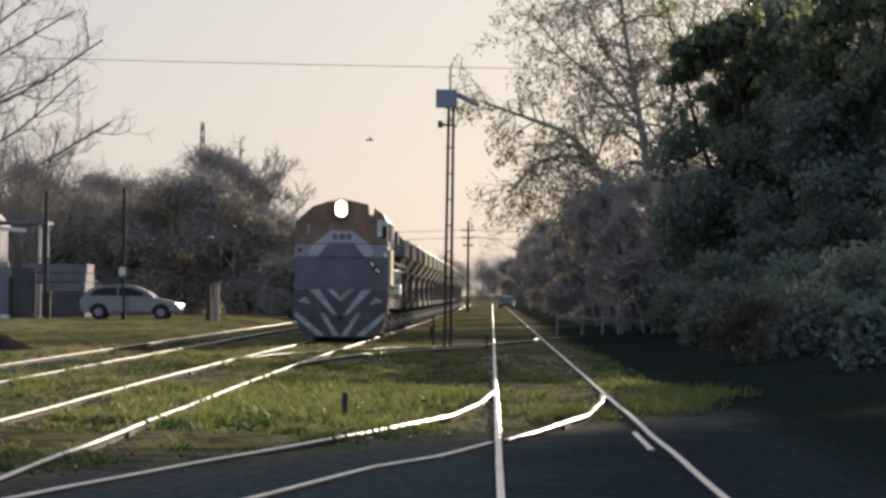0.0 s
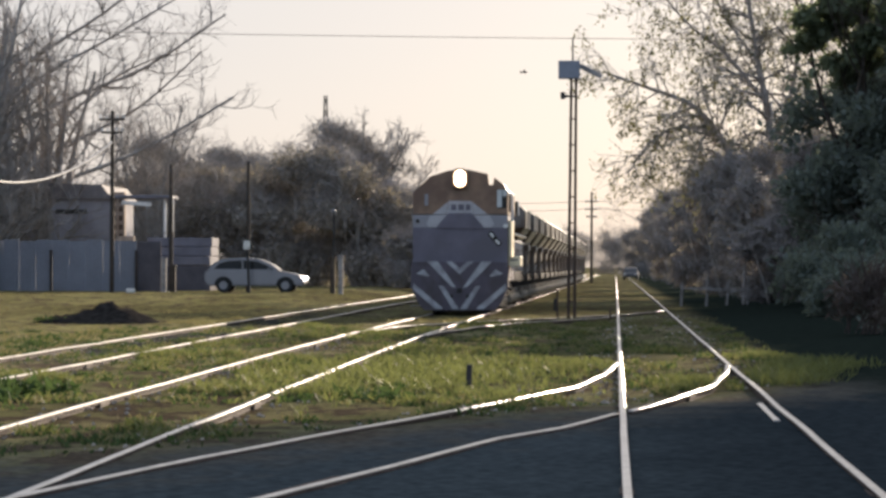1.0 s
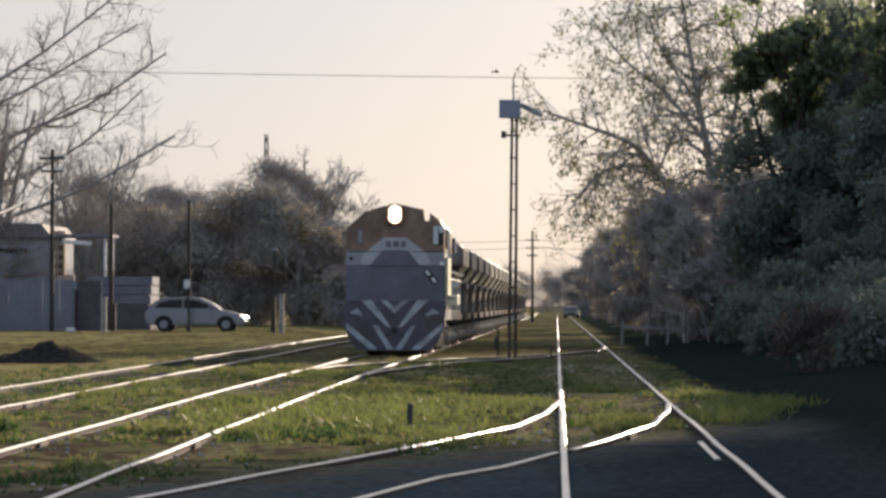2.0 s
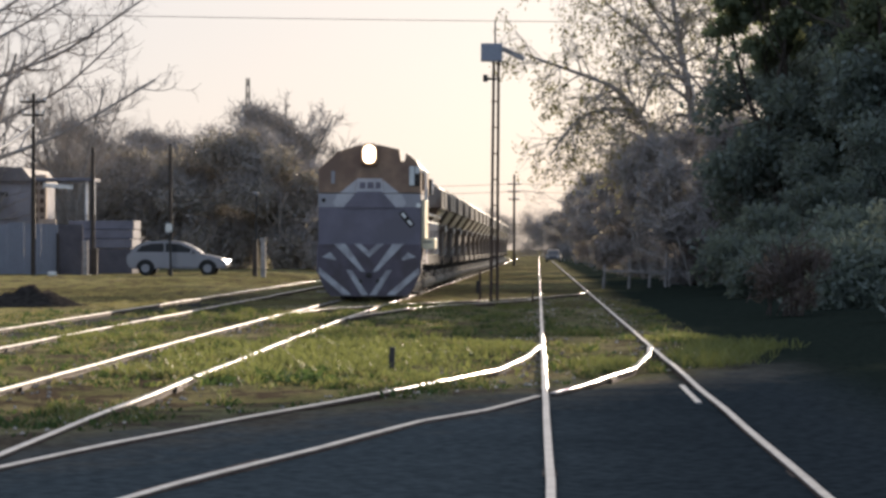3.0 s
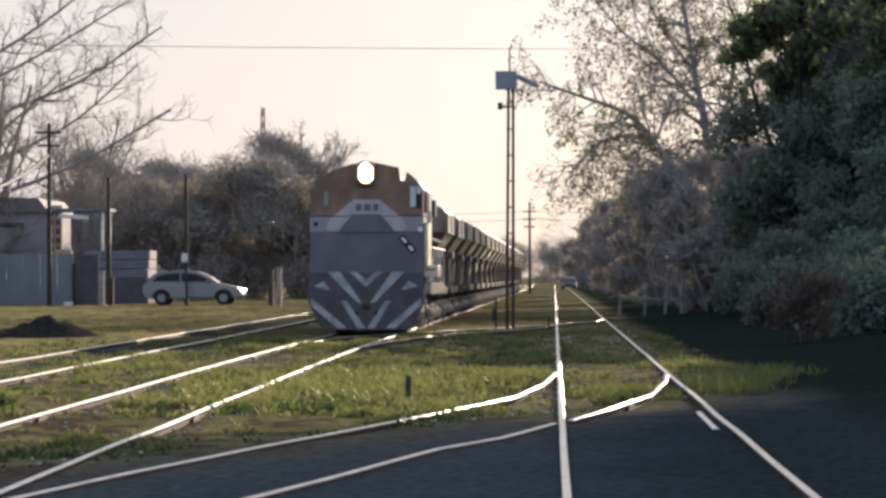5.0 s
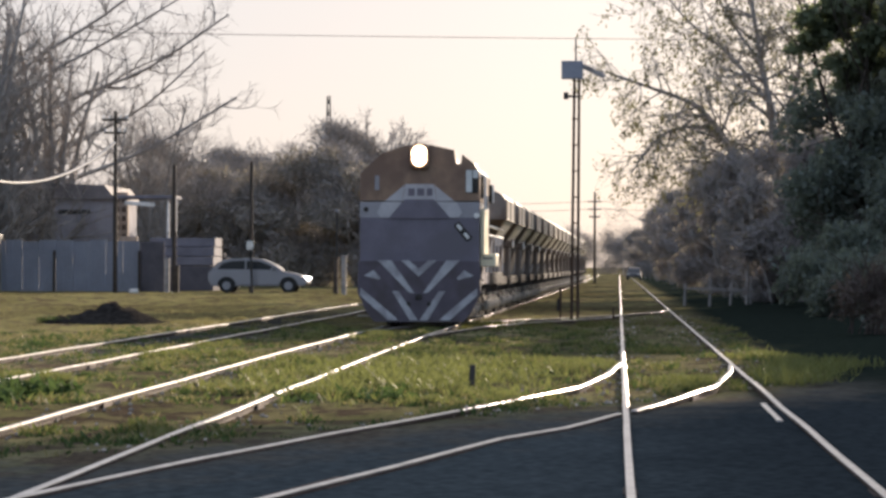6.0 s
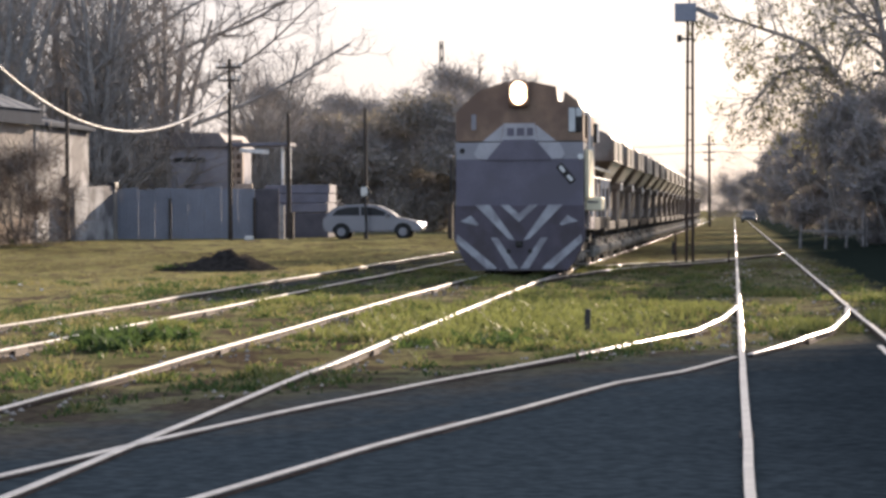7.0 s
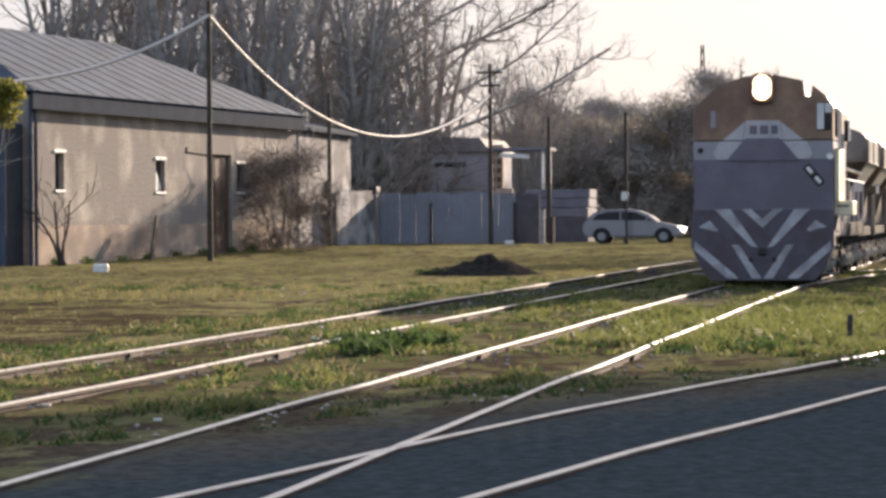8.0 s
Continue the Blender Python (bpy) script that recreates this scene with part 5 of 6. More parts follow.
def build_yard_left():
    # sheet fence with posts
    fe = thing("sheet_fence", (-29.0, 131.0, 0.34), "blue-grey corrugated sheet fence with dark posts", "fence", turn=-3.0)
    for k in range(9):
        bm = B()
        tall = 2.4 + 0.05 * math.sin(k * 2.3)
        ring = [(k * 0.80 - 0.395 + i * 0.79 / 24, -0.05 if i % 2 else -0.025) for i in range(25)]
        ring += [(ring[-1][0], 0.02), (ring[0][0], 0.02)]
        lo, hi = ([bm.verts.new((x, y, z)) for x, y in ring] for z in (0.0, tall))
        bm.faces.new(lo), bm.faces.new(hi[::-1])
        for i in range(len(ring)):
            j = (i + 1) % len(ring)
            bm.faces.new((lo[i], lo[j], hi[j], hi[i]))
        bmesh.ops.recalc_face_normals(bm, faces=bm.faces)
        part("sheet", bm, M["fence"], fe)
    bm = B()
    box(bm, (1.15, 0.08, 2.36), (7.38, 0.02, 1.18), 0.01)
    part("end_panel", bm, M["darkfence"], fe, "dark mauve-grey boarded end panel")
    for x in (2.75, 6.8):
        bm = B()
        box(bm, (0.1, 0.1, 1.95), (x, -0.12, 0.97), 0.01)
        part("post", bm, M["wood"], fe)
    # lower annex beyond the shed and a white garden wall
    an = thing("annex", (-30.0, 119.6, 0.25), "lower patchy whitewashed annex beyond the shed", "building")
    bm = B()
    box(bm, (5.0, 10.6, 5.2), (-2.5, 5.3, 2.6), 0.03)
    part("wall", bm, M["patchy"], an)
    bm = B()
    plate(bm, [(0.3, 5.2), (0.3, 5.35), (-5.3, 6.6), (-5.3, 5.2)], 10.9, at=-0.1)
    part("roof", bm, M["fascia"], an)
    bm = B()
    box(bm, (0.14, 0.5, 0.7), (0.07, 5.6, 2.7), 0.02)
    part("meter_box", bm, M["dark"], an)
    sw = thing("garden_wall", (-29.35, 124.5, 0.3), "whitewashed garden wall with dark cap beside the annex", "wall", turn=-5.0)
    bm = B()
    plate(bm, [(0.0, 0.0), (0.0, 2.45), (5.9, 2.6), (5.9, 0.0)], 0.25, "x", -0.25)
    part("wall_panel", bm, M["patchy"], sw)
    bm = B()
    box(bm, (0.3, 0.5, 2.5), (-0.1, 6.0, 1.25), 0.03)
    pier = part("pier", bm, M["plaster"], sw)
    bm = B()
    box(bm, (0.4, 0.6, 0.28), (-0.1, 6.0, 2.6), 0.04)
    part("cap", bm, M["dark"], pier)
    # house behind the fence
    ho = thing("house", (-31.6, 146.0, 0.36), "pale grey house with low roof behind a fence", "house")
    bm = B()
    box(bm, (9.3, 7, 4.6), (1.35, 0, 2.3))
    part("wall", bm, M["wall2"], ho)
    bm = B()
    plate(bm, [(-4.0, 4.6), (6.15, 4.6), (5.6, 5.3), (-3.0, 5.6)], 7.6, at=-3.8)
    part("roof", bm, M["roofing"], ho)
    bm = B()
    box(bm, (1.6, 0.1, 0.22), (4.0, -3.52, 3.95), 0.02)
    part("window", bm, M["dark"], ho)
    bm = B()
    box(bm, (0.7, 0.5, 4.95), (6.42, -3.4, 2.47), 0.03)
    pier = part("brick_pier", bm, M["brick"], ho, "open-work brick pier")
    for k in range(5):
        for u in (-0.16, 0.16):
            bm = B()
            box(bm, (0.2, 0.06, 0.26), (6.42 + u, -3.66, 2.7 + k * 0.46), 0.01)
            part("opening", bm, M["door"], pier)
    # porch frame with white posts
    po = thing("porch", (-23.6, 140.0, 0.36), "open porch frame with flat roof and white posts", "porch")
    bm = B()
    box(bm, (3.0, 2.5, 0.16), (0.2, 0, 4.62), 0.03)
    part("porch_roof", bm, M["mauve"], po)
    bm = B()
    box(bm, (1.5, 0.06, 0.2), (0.0, -1.3, 4.28), 0.02, (0, 4, 0))
    part("sign_bar", bm, M["white"], po)
    for x, m, z0, z1 in ((1.38, "white", 2.5, 4.6), (1.74, "white", 2.9, 4.6), (1.4, "wood", 0, 2.5), (1.74, "wood", 0, 2.9), (-1.2, "wood", 0, 4.55)):
        bm = B()
        box(bm, (0.13, 0.13, z1 - z0), (x, -1.0, (z0 + z1) / 2), 0.02)
        part("post", bm, M[m], po)
    # broken end of a brick wall, stepping down
    rw = thing("broken_wall", (-24.0, 136.0, 0.36), "broken brick wall stepping down beside the fence", "wall")
    rgw = random.Random(44)
    for k in range(11):
        bm = B()
        reach = 1.95 - 0.12 * k + rgw.uniform(-0.12, 0.12)
        box(bm, (reach, 0.3, 0.235), (reach / 2 - 0.1, 0, 0.12 + k * 0.24), 0.015)
        part("course", bm, M["brick" if k % 3 else "wall2"], rw)
    # low shed with plank panels
    lo = thing("low_outbuilding", (-21.2, 138.0, 0.36), "low grey outbuilding with boarded front", "shed")
    bm = B()
    box(bm, (3.2, 3.0, 1.2), (0, 0, 0.6))
    part("lower_wall", bm, M["darkfence"], lo)
    for k in range(3):
        bm = B()
        box(bm, (3.2, 3.0 - 0.3 * k, 0.42), (0, 0.15 * k, 1.45 + 0.46 * k), 0.02)
        part("board", bm, M["mauve"], lo)
    for x, y, h, m in ((-20.5, 128, 1.5, "white"), (-20.1, 128.2, 1.2, "wood"), (-12.35, 127.5, 1.72, "white"), (-12.75, 127.8, 1.6, "wood")):
        p = thing("gate_post", (x, y, height(x, y) - 0.02), "weathered concrete gate post" if m == "white" else "dark wooden gate post", "post", "gate posts")
        bm = B()
        box(bm, (0.22, 0.22, h), (0, 0, h / 2), 0.02)
        box(bm, (0.27, 0.27, 0.08), (0, 0, h + 0.03), 0.02)
        part("shaft", bm, M["weathered" if m == "white" else m], p)


build_shed()
build_yard_left()


# ---- poles, wires and signals ----
def utility_pole(x, y, top, arms=(), label="tall dark wooden utility pole", lean=0.0, r=0.11):
    z = height(x, y)
    p = thing("utility_pole", (x, y, z - 0.05), label, "pole", "utility poles")
    bm = B()
    rod(bm, (0, 0, 0), (lean, 0, top - z), r, r * 0.7, 10)
    part("shaft", bm, M["wood"], p)
    for h, w in arms:
        bm = B()
        box(bm, (w, 0.1, 0.1), (lean * h / top, -0.1, h - z), 0.01)
        part("crossarm", bm, M["wood"], p)
        for s in (-0.45, -0.2, 0.2, 0.45):
            bm = B()
            rod(bm, (s * w, -0.1, h - z + 0.05), (s * w, -0.1, h - z + 0.2), 0.035, 0.05)
            part("insulator", bm, M["white"], p)
    return p


def cable(name, p, q, sag, r, label, material="cable", n=28):
    p, q = Vector(p), Vector(q)
    lb = Limbs(1)
    pts = [p.lerp(q, i / n) - Vector((0, 0, 4 * sag * (i / n) * (1 - i / n))) for i in range(n + 1)]
    o = pts[0]
    lb.tube([v - o for v in pts], r, r, 6)
    ob = raw(name, lb.v, lb.f, M[material], smooth=True)
    ob.matrix_basis = Matrix.Translation(o)
    return tagged(ob, label, "cable")


def build_poles():
    p = utility_pole(-28.2, 99.5, 9.6)
    bm = B()
    box(bm, (0.95, 0.07, 0.07), (-0.45, -0.1, 3.95), 0.01, (0, 8, 0))
    rod(bm, (-0.85, -0.1, 4.0), (-0.85, -0.1, 4.2), 0.04, 0.05)
    part("bracket", bm, M["wood"], p)
    utility_pole(-22.9, 128.0, 8.7, ((8.3, 1.2), (7.7, 1.0)))
    utility_pole(-29.2, 122.5, 7.2)
    utility_pole(-20.5, 130.0, 6.3)
    utility_pole(-16.9, 130.0, 6.45)
    utility_pole(-2.05, 260.0, 8.5, ((7.6, 1.2), (6.9, 1.2), (6.2, 1.0)), r=0.14)
    cable("sagging_cable", (-28.2, 99.4, 9.05), (-22.9, 127.9, 7.2), 3.05, 0.055, "thick pale cable sagging between two poles")
    cable("sagging_cable", (-28.2, 99.4, 9.0), (-32.6, 84.5, 6.0), 0.8, 0.060, "thick pale cable running down to the shed")
    cable("power_line", (-60, 152, 15.05), (50, 148, 13.4), 0.5, 0.016, "thin dark overhead power line", "iron")
    for dz in (7.6, 6.9):
        cable("power_line", (-2.0, 260, dz), (12, 262, dz), 0.15, 0.02, "thin dark overhead power line", "iron")
        cable("power_line", (-2.0, 260, dz), (-22, 258, dz), 0.3, 0.02, "thin dark overhead power line", "iron")
    # old signal mast
    s = thing("signal_mast", (-1.20, 81.5, 0), "old rusty signal mast of two rails with a box and arm", "railway signal")
    for dx in (-0.09, 0.09):
        bm = B()
        rod(bm, (dx - 0.02, 0, -0.1), (dx * 0.75 + 0.03, 0, 7.0), 0.045, 0.04, 8)
        part("upright", bm, M["rust"], s)
    for k in range(9):
        bm = B()
        box(bm, (0.22, 0.04, 0.04), (0, 0, 0.6 + k * 0.75))
        part("rung", bm, M["rust"], s)
    bm = B()
    box(bm, (0.62, 0.3, 0.52), (-0.10, -0.05, 7.26), 0.02)
    part("box", bm, M["fence"], s, "weathered grey box")
    bm = B()
    box(bm, (0.72, 0.06, 0.15), (0.52, -0.06, 7.22), 0.02, (0, 26, 0))
    part("arm", bm, M["weathered"], s, "weathered signal arm")
    bm = B()
    rod(bm, (0.0, 0, 7.4), (0.0, 0, 8.2), 0.025, 0.02)
    part("finial", bm, M["iron"], s)
    bm = B()
    box(bm, (0.5, 0.06, 0.06), (-0.1, 0, 6.5))
    rod(bm, (-0.28, 0, 6.42), (-0.28, 0, 6.62), 0.07)
    part("bracket", bm, M["iron"], s)
    for x, h in ((-0.28, 1.0), (1.25, 0.42)):
        bm = B()
        rod(bm, (x - 0.15, 0.3, -0.05), (x - 0.15, 0.3, h), 0.03)
        part("stay", bm, M["rust"], s)
    # radio mast, far
    m = thing("radio_mast", (-23.6, 230, 0.3), "tall slender lattice radio mast far behind the trees", "mast")
    H = 15.2
    for a in range(3):
        c, d = math.cos(a * 2.1), math.sin(a * 2.1)
        bm = B()
        rod(bm, (c * 0.6, d * 0.6, 0), (c * 0.12, d * 0.12, H), 0.09, 0.06, 5)
        part("leg", bm, M["iron"], m)
    for k in range(16):
        z = k * H / 16
        u = 0.5 - 0.38 * z / H
        bm = B()
        for a in range(3):
            p, q = a * 2.1, (a + 1) * 2.1
            rod(bm, (u * math.cos(p), u * math.sin(p), z), (u * math.cos(q), u * math.sin(q), z + H / 16), 0.025, 0.025, 4)
        part("lattice", bm, M["iron"], m)
    for x, z, r in ((-0.35, 11.5, 0.16), (-0.35, 12.3, 0.14), (0.4, 11.6, 0.14), (0.4, 12.2, 0.12)):
        bm = B()
        rod(bm, (x, -0.3, z), (x, -0.3, z + 0.55), r, r)
        part("antenna", bm, M["white"], m)
    # round road sign
    r = thing("round_sign", (-16.3, 125.0, 0.3), "small round white sign on a thin dark post", "road sign")
    bm = B()
    rod(bm, (0.1, 0, -0.05), (0, 0, 2.5), 0.055, 0.05)
    part("post", bm, M["iron"], r)
    bm = B()
    rod(bm, (-0.02, -0.03, 2.2), (-0.02, -0.06, 2.2), 0.26, 0.26, 20)
    part("rim", bm, M["iron"], r)
    bm = B()
    plate(bm, [(-0.14, -0.2), (0.12, -0.2), (0.15, 0.0), (0.12, 0.2), (-0.14, 0.2), (-0.17, 0.0)], -0.012, at=-0.062)
    bmesh.ops.translate(bm, vec=(0, 0, 2.2), verts=bm.verts)
    part("face", bm, M["white"], r)
    # stake in the grass
    st = thing("stake", (-1.85, 36.2, 0), "short dark iron stake standing in the grass", "stake")
    bm = B()
    box(bm, (0.075, 0.06, 0.36), (0, 0, 0.16), 0.012, (0, 2, 0))
    part("shaft", bm, M["iron"], st)
    st2 = thing("stake", (-2.05, 99.0, 0), "short dark iron stake standing in the grass", "stake")
    bm = B()
    box(bm, (0.1, 0.08, 0.5), (0, 0, 0.22), 0.012)
    part("shaft", bm, M["iron"], st2)

    # lamp in the grove
    sl = thing("street_lamp", (-14.9, 150.0, 0.3), "thin dark street lamp with a dull globe", "street lamp")
    bm = B()
    rod(bm, (0, 0, -0.1), (0, 0, 4.1), 0.06, 0.045)
    part("post", bm, M["iron"], sl)
    bm = B()
    bmesh.ops.create_uvsphere(bm, u_segments=14, v_segments=8, radius=0.12, matrix=Matrix.Translation((0, 0, 4.2)))
    part("globe", bm, M["grey"], sl, smooth=True)
    # low wooden fence in front of the thicket
    wf = thing("wooden_fence", (3.0, 112.0, 0.05), "low broken fence of pale weathered posts", "fence")
    for x, h in ((-0.35, 0.95), (0.65, 1.2), (1.45, 0.9), (2.1, 1.7), (2.25, 1.2)):
        bm = B()
        rod(bm, (x, 0, -0.1), (x + 0.06, 0, h), 0.06, 0.05, 7)
        part("post", bm, M["weathered"], wf)
    bm = B()
    box(bm, (2.5, 0.05, 0.09), (0.9, -0.06, 0.66), 0.01, (0, 2, 0))
    part("rail", bm, M["weathered"], wf)


build_poles()


# ---- vehicles ----
def build_car(at, turn, material, label, lights=True, name="hatchback_car"):
    """Side profile in y (front at +y) and z; length about 4.2 m."""
    c = thing(name, at, label, "car", turn=turn)
    low = [(-2.08, 0.42), (-2.12, 0.75), (-2.02, 0.98), (-1.8, 1.02), (0.75, 0.98), (1.45, 0.86), (1.95, 0.72), (2.1, 0.55), (2.08, 0.32), (-1.9, 0.28)]
    top = [(-2.0, 0.97), (-1.72, 1.30), (-1.3, 1.46), (-0.4, 1.51), (0.2, 1.44), (0.72, 1.2), (1.05, 0.95)]
    bm = B()
    plate(bm, low, 1.7, "x", -0.85)
    bmesh.ops.bevel(bm, geom=list(bm.edges), offset=0.07, segments=2, affect="EDGES")
    part("body", bm, M[material], c, smooth=False)
    bm = B()
    plate(bm, top, 1.36, "x", -0.68)
    bmesh.ops.bevel(bm, geom=list(bm.edges), offset=0.05, segments=2, affect="EDGES")
    part("roof", bm, M[material], c)
    for s in (-1, 1):
        bm = B()
        plate(bm, [(-1.72, 1.02), (-1.5, 1.26), (-1.1, 1.37), (-0.55, 1.39), (-0.55, 1.02)], s * 0.02, "x", s * 0.675)
        part("window", bm, M["glass"], c)
        bm = B()
        plate(bm, [(-0.48, 1.02), (-0.48, 1.39), (0.1, 1.35), (0.55, 1.16), (0.78, 1.0)], s * 0.02, "x", s * 0.675)
        part("window", bm, M["glass"], c)
        for y in (-1.3, 1.3):
            wh = thing("wheel", (s * 0.76, y, 0.31))
            wh.parent = c
            bm = B()
            rod(bm, (-0.1, 0, 0), (0.1, 0, 0), 0.31, 0.31, 20)
            part("tyre", bm, M["rubber"], wh)
            bm = B()
            rod(bm, (s * 0.09, 0, 0), (s * 0.115, 0, 0), 0.19, 0.17, 14)
            part("rim", bm, M["car"], wh)
            bm = B()
            plate(bm, [(y + 0.39 * math.cos(k * math.pi / 8), 0.31 + 0.39 * math.sin(k * math.pi / 8)) for k in range(9)], s * 0.012, "x", s * 0.846)
            part("wheel_arch", bm, M["rubber"], c)
        bm = B()
        box(bm, (0.28, 0.10, 0.10), (s * 0.62, 2.04, 0.64), 0.03)
        part("headlight", bm, M["carlamp" if lights else "white"], c, "lit headlight" if lights else "")
        bm = B()
        box(bm, (0.16, 0.12, 0.12), (s * 0.92, 0.62, 1.02), 0.03)
        part("mirror", bm, M[material], c)
    return c


near_car = build_car((-16.05, 126.5, height(-16.2, 126.5) - 0.01), -90, "car", "silver hatchback car with lit headlamps parked on the grass")
near_car.matrix_basis = near_car.matrix_basis @ Matrix.Diagonal((1.04, 1.07, 1.04, 1))
build_car((2.0, 330, height(2.0, 330)), 178, "car_far", "dark car far off at a level crossing", False)


# ---- heap, stones and grass ----
def build_small():
    h = thing("earth_heap", (-13.3, 75.0, 0), "low dark heap of earth and weeds", "earth heap")
    rg = random.Random(3)
    xs = np.linspace(-2.8, 1.8, 28)
    ys = np.linspace(-1.6, 1.6, 18)
    v, f = [], []
    for y in ys:
        for x in xs:
            z = 0.56 * math.exp(-(x / 0.95) ** 2 - (y / 0.9) ** 2) + 0.2 * math.exp(-((x + 1.5) / 0.7) ** 2 - (y / 0.8) ** 2)
            v.append((x, y, z * (1 + 0.6 * noise.noise((x * 2.5, y * 2, 1))) - 0.03 + 0.09 * min(1.0, z * 6) * noise.noise((x * 5, y * 5, 2))))
    k = len(xs)
    for j in range(len(ys) - 1):
        for i in range(k - 1):
            f.append((j * k + i, j * k + i + 1, (j + 1) * k + i + 1, (j + 1) * k + i))
    raw("mound", v, f, M["earth"], h, smooth=True)
    clump_mesh("weed_growth", [(-1.7, -0.3, 0.12, 0.55, 0.4, 0.1, 220, 0.2, 0.03, 0.0)], M["weed"], h, seed=9)

    def block(x, y, sx, sz, label):
        s = thing("stone_block", (x, y, height(x, y) - 0.03), label, "stone", "pale stones on the field")
        bm = B()
        box(bm, (sx, sx * 0.7, sz), (0, 0, sz / 2), 0.05, (0, 0, 12))
        part("block", bm, M["white"], s)
    block(-27.0, 83.0, 0.45, 0.28, "small whitewashed stone lying on the field")
    block(-21.6, 125.5, 0.42, 0.22, "small whitewashed stone lying on the field")
    for x, y in ((-13.9, 56.0), (-9.4, 38.8), (-15.5, 60.5), (-6.2, 20.4), (-8.6, 35.2), (-20.2, 127.5), (-7.8, 22.5)):
        block(x, y, 0.11 if y > 30 else 0.06, 0.08 if y > 30 else 0.04, "small pale stone in the dirt")
    # growth along the shed
    t = thing("dry_shrub", (-29.2, 114.0, 0.2), "large leafless brown shrub against the shed wall", "bush")
    bl = cloud(rg, 36, 2.2, 4.4, 0.04, 0.88, 0.95, 230, 0.7, 0.018, 0.0)
    clump_mesh("twig_mass", bl, M["browntwig"], t, seed=31)
    lb = Limbs(33)
    for k in range(8):
        lb.grow(Vector((rg.uniform(-0.4, 0.4), rg.uniform(-0.4, 0.4), 0)), Vector((rg.gauss(0, 0.4), rg.gauss(0, 0.4), 1)), 3.4, 0.04, 2, 0.05)
    lb.mesh("stem", M["bark"], t)
    t = thing("dead_shrub", (-31.6, 92.6, 0), "thin dead shrub with forked stems by the shed corner", "bush")
    lb = Limbs(35)
    for k in range(3):
        lb.grow(Vector((0.1 * k, 0, 0)), Vector((rg.gauss(0, 0.25), 0, 1)), 2.3, 0.065, 2, 0.05, (2, 3, 3, 3))
    lb.mesh("stem", M["wood"], t)
    t = thing("leaning_plank", (-30.9, 101.2, 0), "dark plank leaning against the shed wall", "plank")
    bm = B()
    box(bm, (0.08, 0.26, 2.15), (-0.12, 0.55, 0.85), 0.01, (-40, -6, 0))
    part("board", bm, M["wood"], t)
    for k in range(9):
        y = 93.5 + k * 2.7
        x = -32.2 + (y - 92.8) * 0.105 + rg.uniform(0.0, 0.3)
        t = thing("weed_tuft", (x, y, height(x, y)), "tuft of weeds at the foot of the shed", "weeds", "weeds along the shed")
        clump_mesh("foliage", [(0, 0, 0.12, 0.25, 0.5, 0.16, 120, 0.2, 0.03, 0.0)], M["weed"], t, seed=500 + k)
    t = thing("leafy_branch_tree", (-30.5, 84.0, 0), "small yellow-green tree beside the shed", "tree")
    lb = Limbs(37)
    lb.grow(Vector((-0.9, 0, 0)), Vector((0.05, 0, 1)), 5.0, 0.09, 2, 0.1)
    lb.mesh("trunk", M["bark"], t)
    clump_mesh("foliage", cloud(rg, 10, 0.7, 6.4, 0.68, 0.92, 0.5, 200, 0.18, 0.08, 0.1), M["yellowleaf"], t, seed=38)
    # a rough strip and ruts on the field
    w = [(rg.gauss(-17.5, 2.5), rg.gauss(60.5, 1.2)) for _ in range(26)] + [(rg.uniform(-12, -9.9), rg.uniform(28, 60)) for _ in range(40)]
    for k, (x, y) in enumerate(w):
        t = thing("weed_tuft", (x, y, height(x, y)), "low dark tuft of weeds in the dry grass", "weeds", "weeds on the field")
        clump_mesh("foliage", [(0, 0, 0.05, 0.35, 0.25, 0.06, 46, 0.12, 0.025, 0.0)], M["weed"], t, seed=600 + k)
    # loose ballast along the rails
    v, f = [], []
    for _ in range(2600):
        line = rg.choice(((-5.55, 15, 60), (-3.9, 15, 60), (-9.72, 22, 60), (-8.0, 22, 60), (0.1, 24, 90), (1.76, 24, 90), (-1.6, 20, 40)))
        y = rg.uniform(line[1], line[2])
        x = line[0] + rg.choice((-1, 1)) * abs(rg.gauss(0.12, 0.22))
        if line[0] == -1.6:
            x = -2.4 + (y - 22) * 0.17 + rg.gauss(0, 0.6)
        r = rg.uniform(0.010, 0.034)
        if y - 2.3 * x < 32:
            continue
        z = height(x, y)
        b = len(v)
        for dx, dy, dz in ((1, 0, 0), (0, 1, 0), (-1, 0, 0), (0, -1, 0), (0, 0, 1), (0, 0, -1)):
            v.append((x + dx * r * rg.uniform(0.7, 1.3), y + dy * r * rg.uniform(0.7, 1.3), z + 0.01 + dz * r * 0.8))
        for q in ((0, 1, 4), (1, 2, 4), (2, 3, 4), (3, 0, 4), (1, 0, 5), (2, 1, 5), (3, 2, 5), (0, 3, 5)):
            f.append(tuple(b + i for i in q))
    tagged(raw("ballast", v, f, M["stone"]), "loose pale ballast stones along the rails", "ballast", kind="stuff")


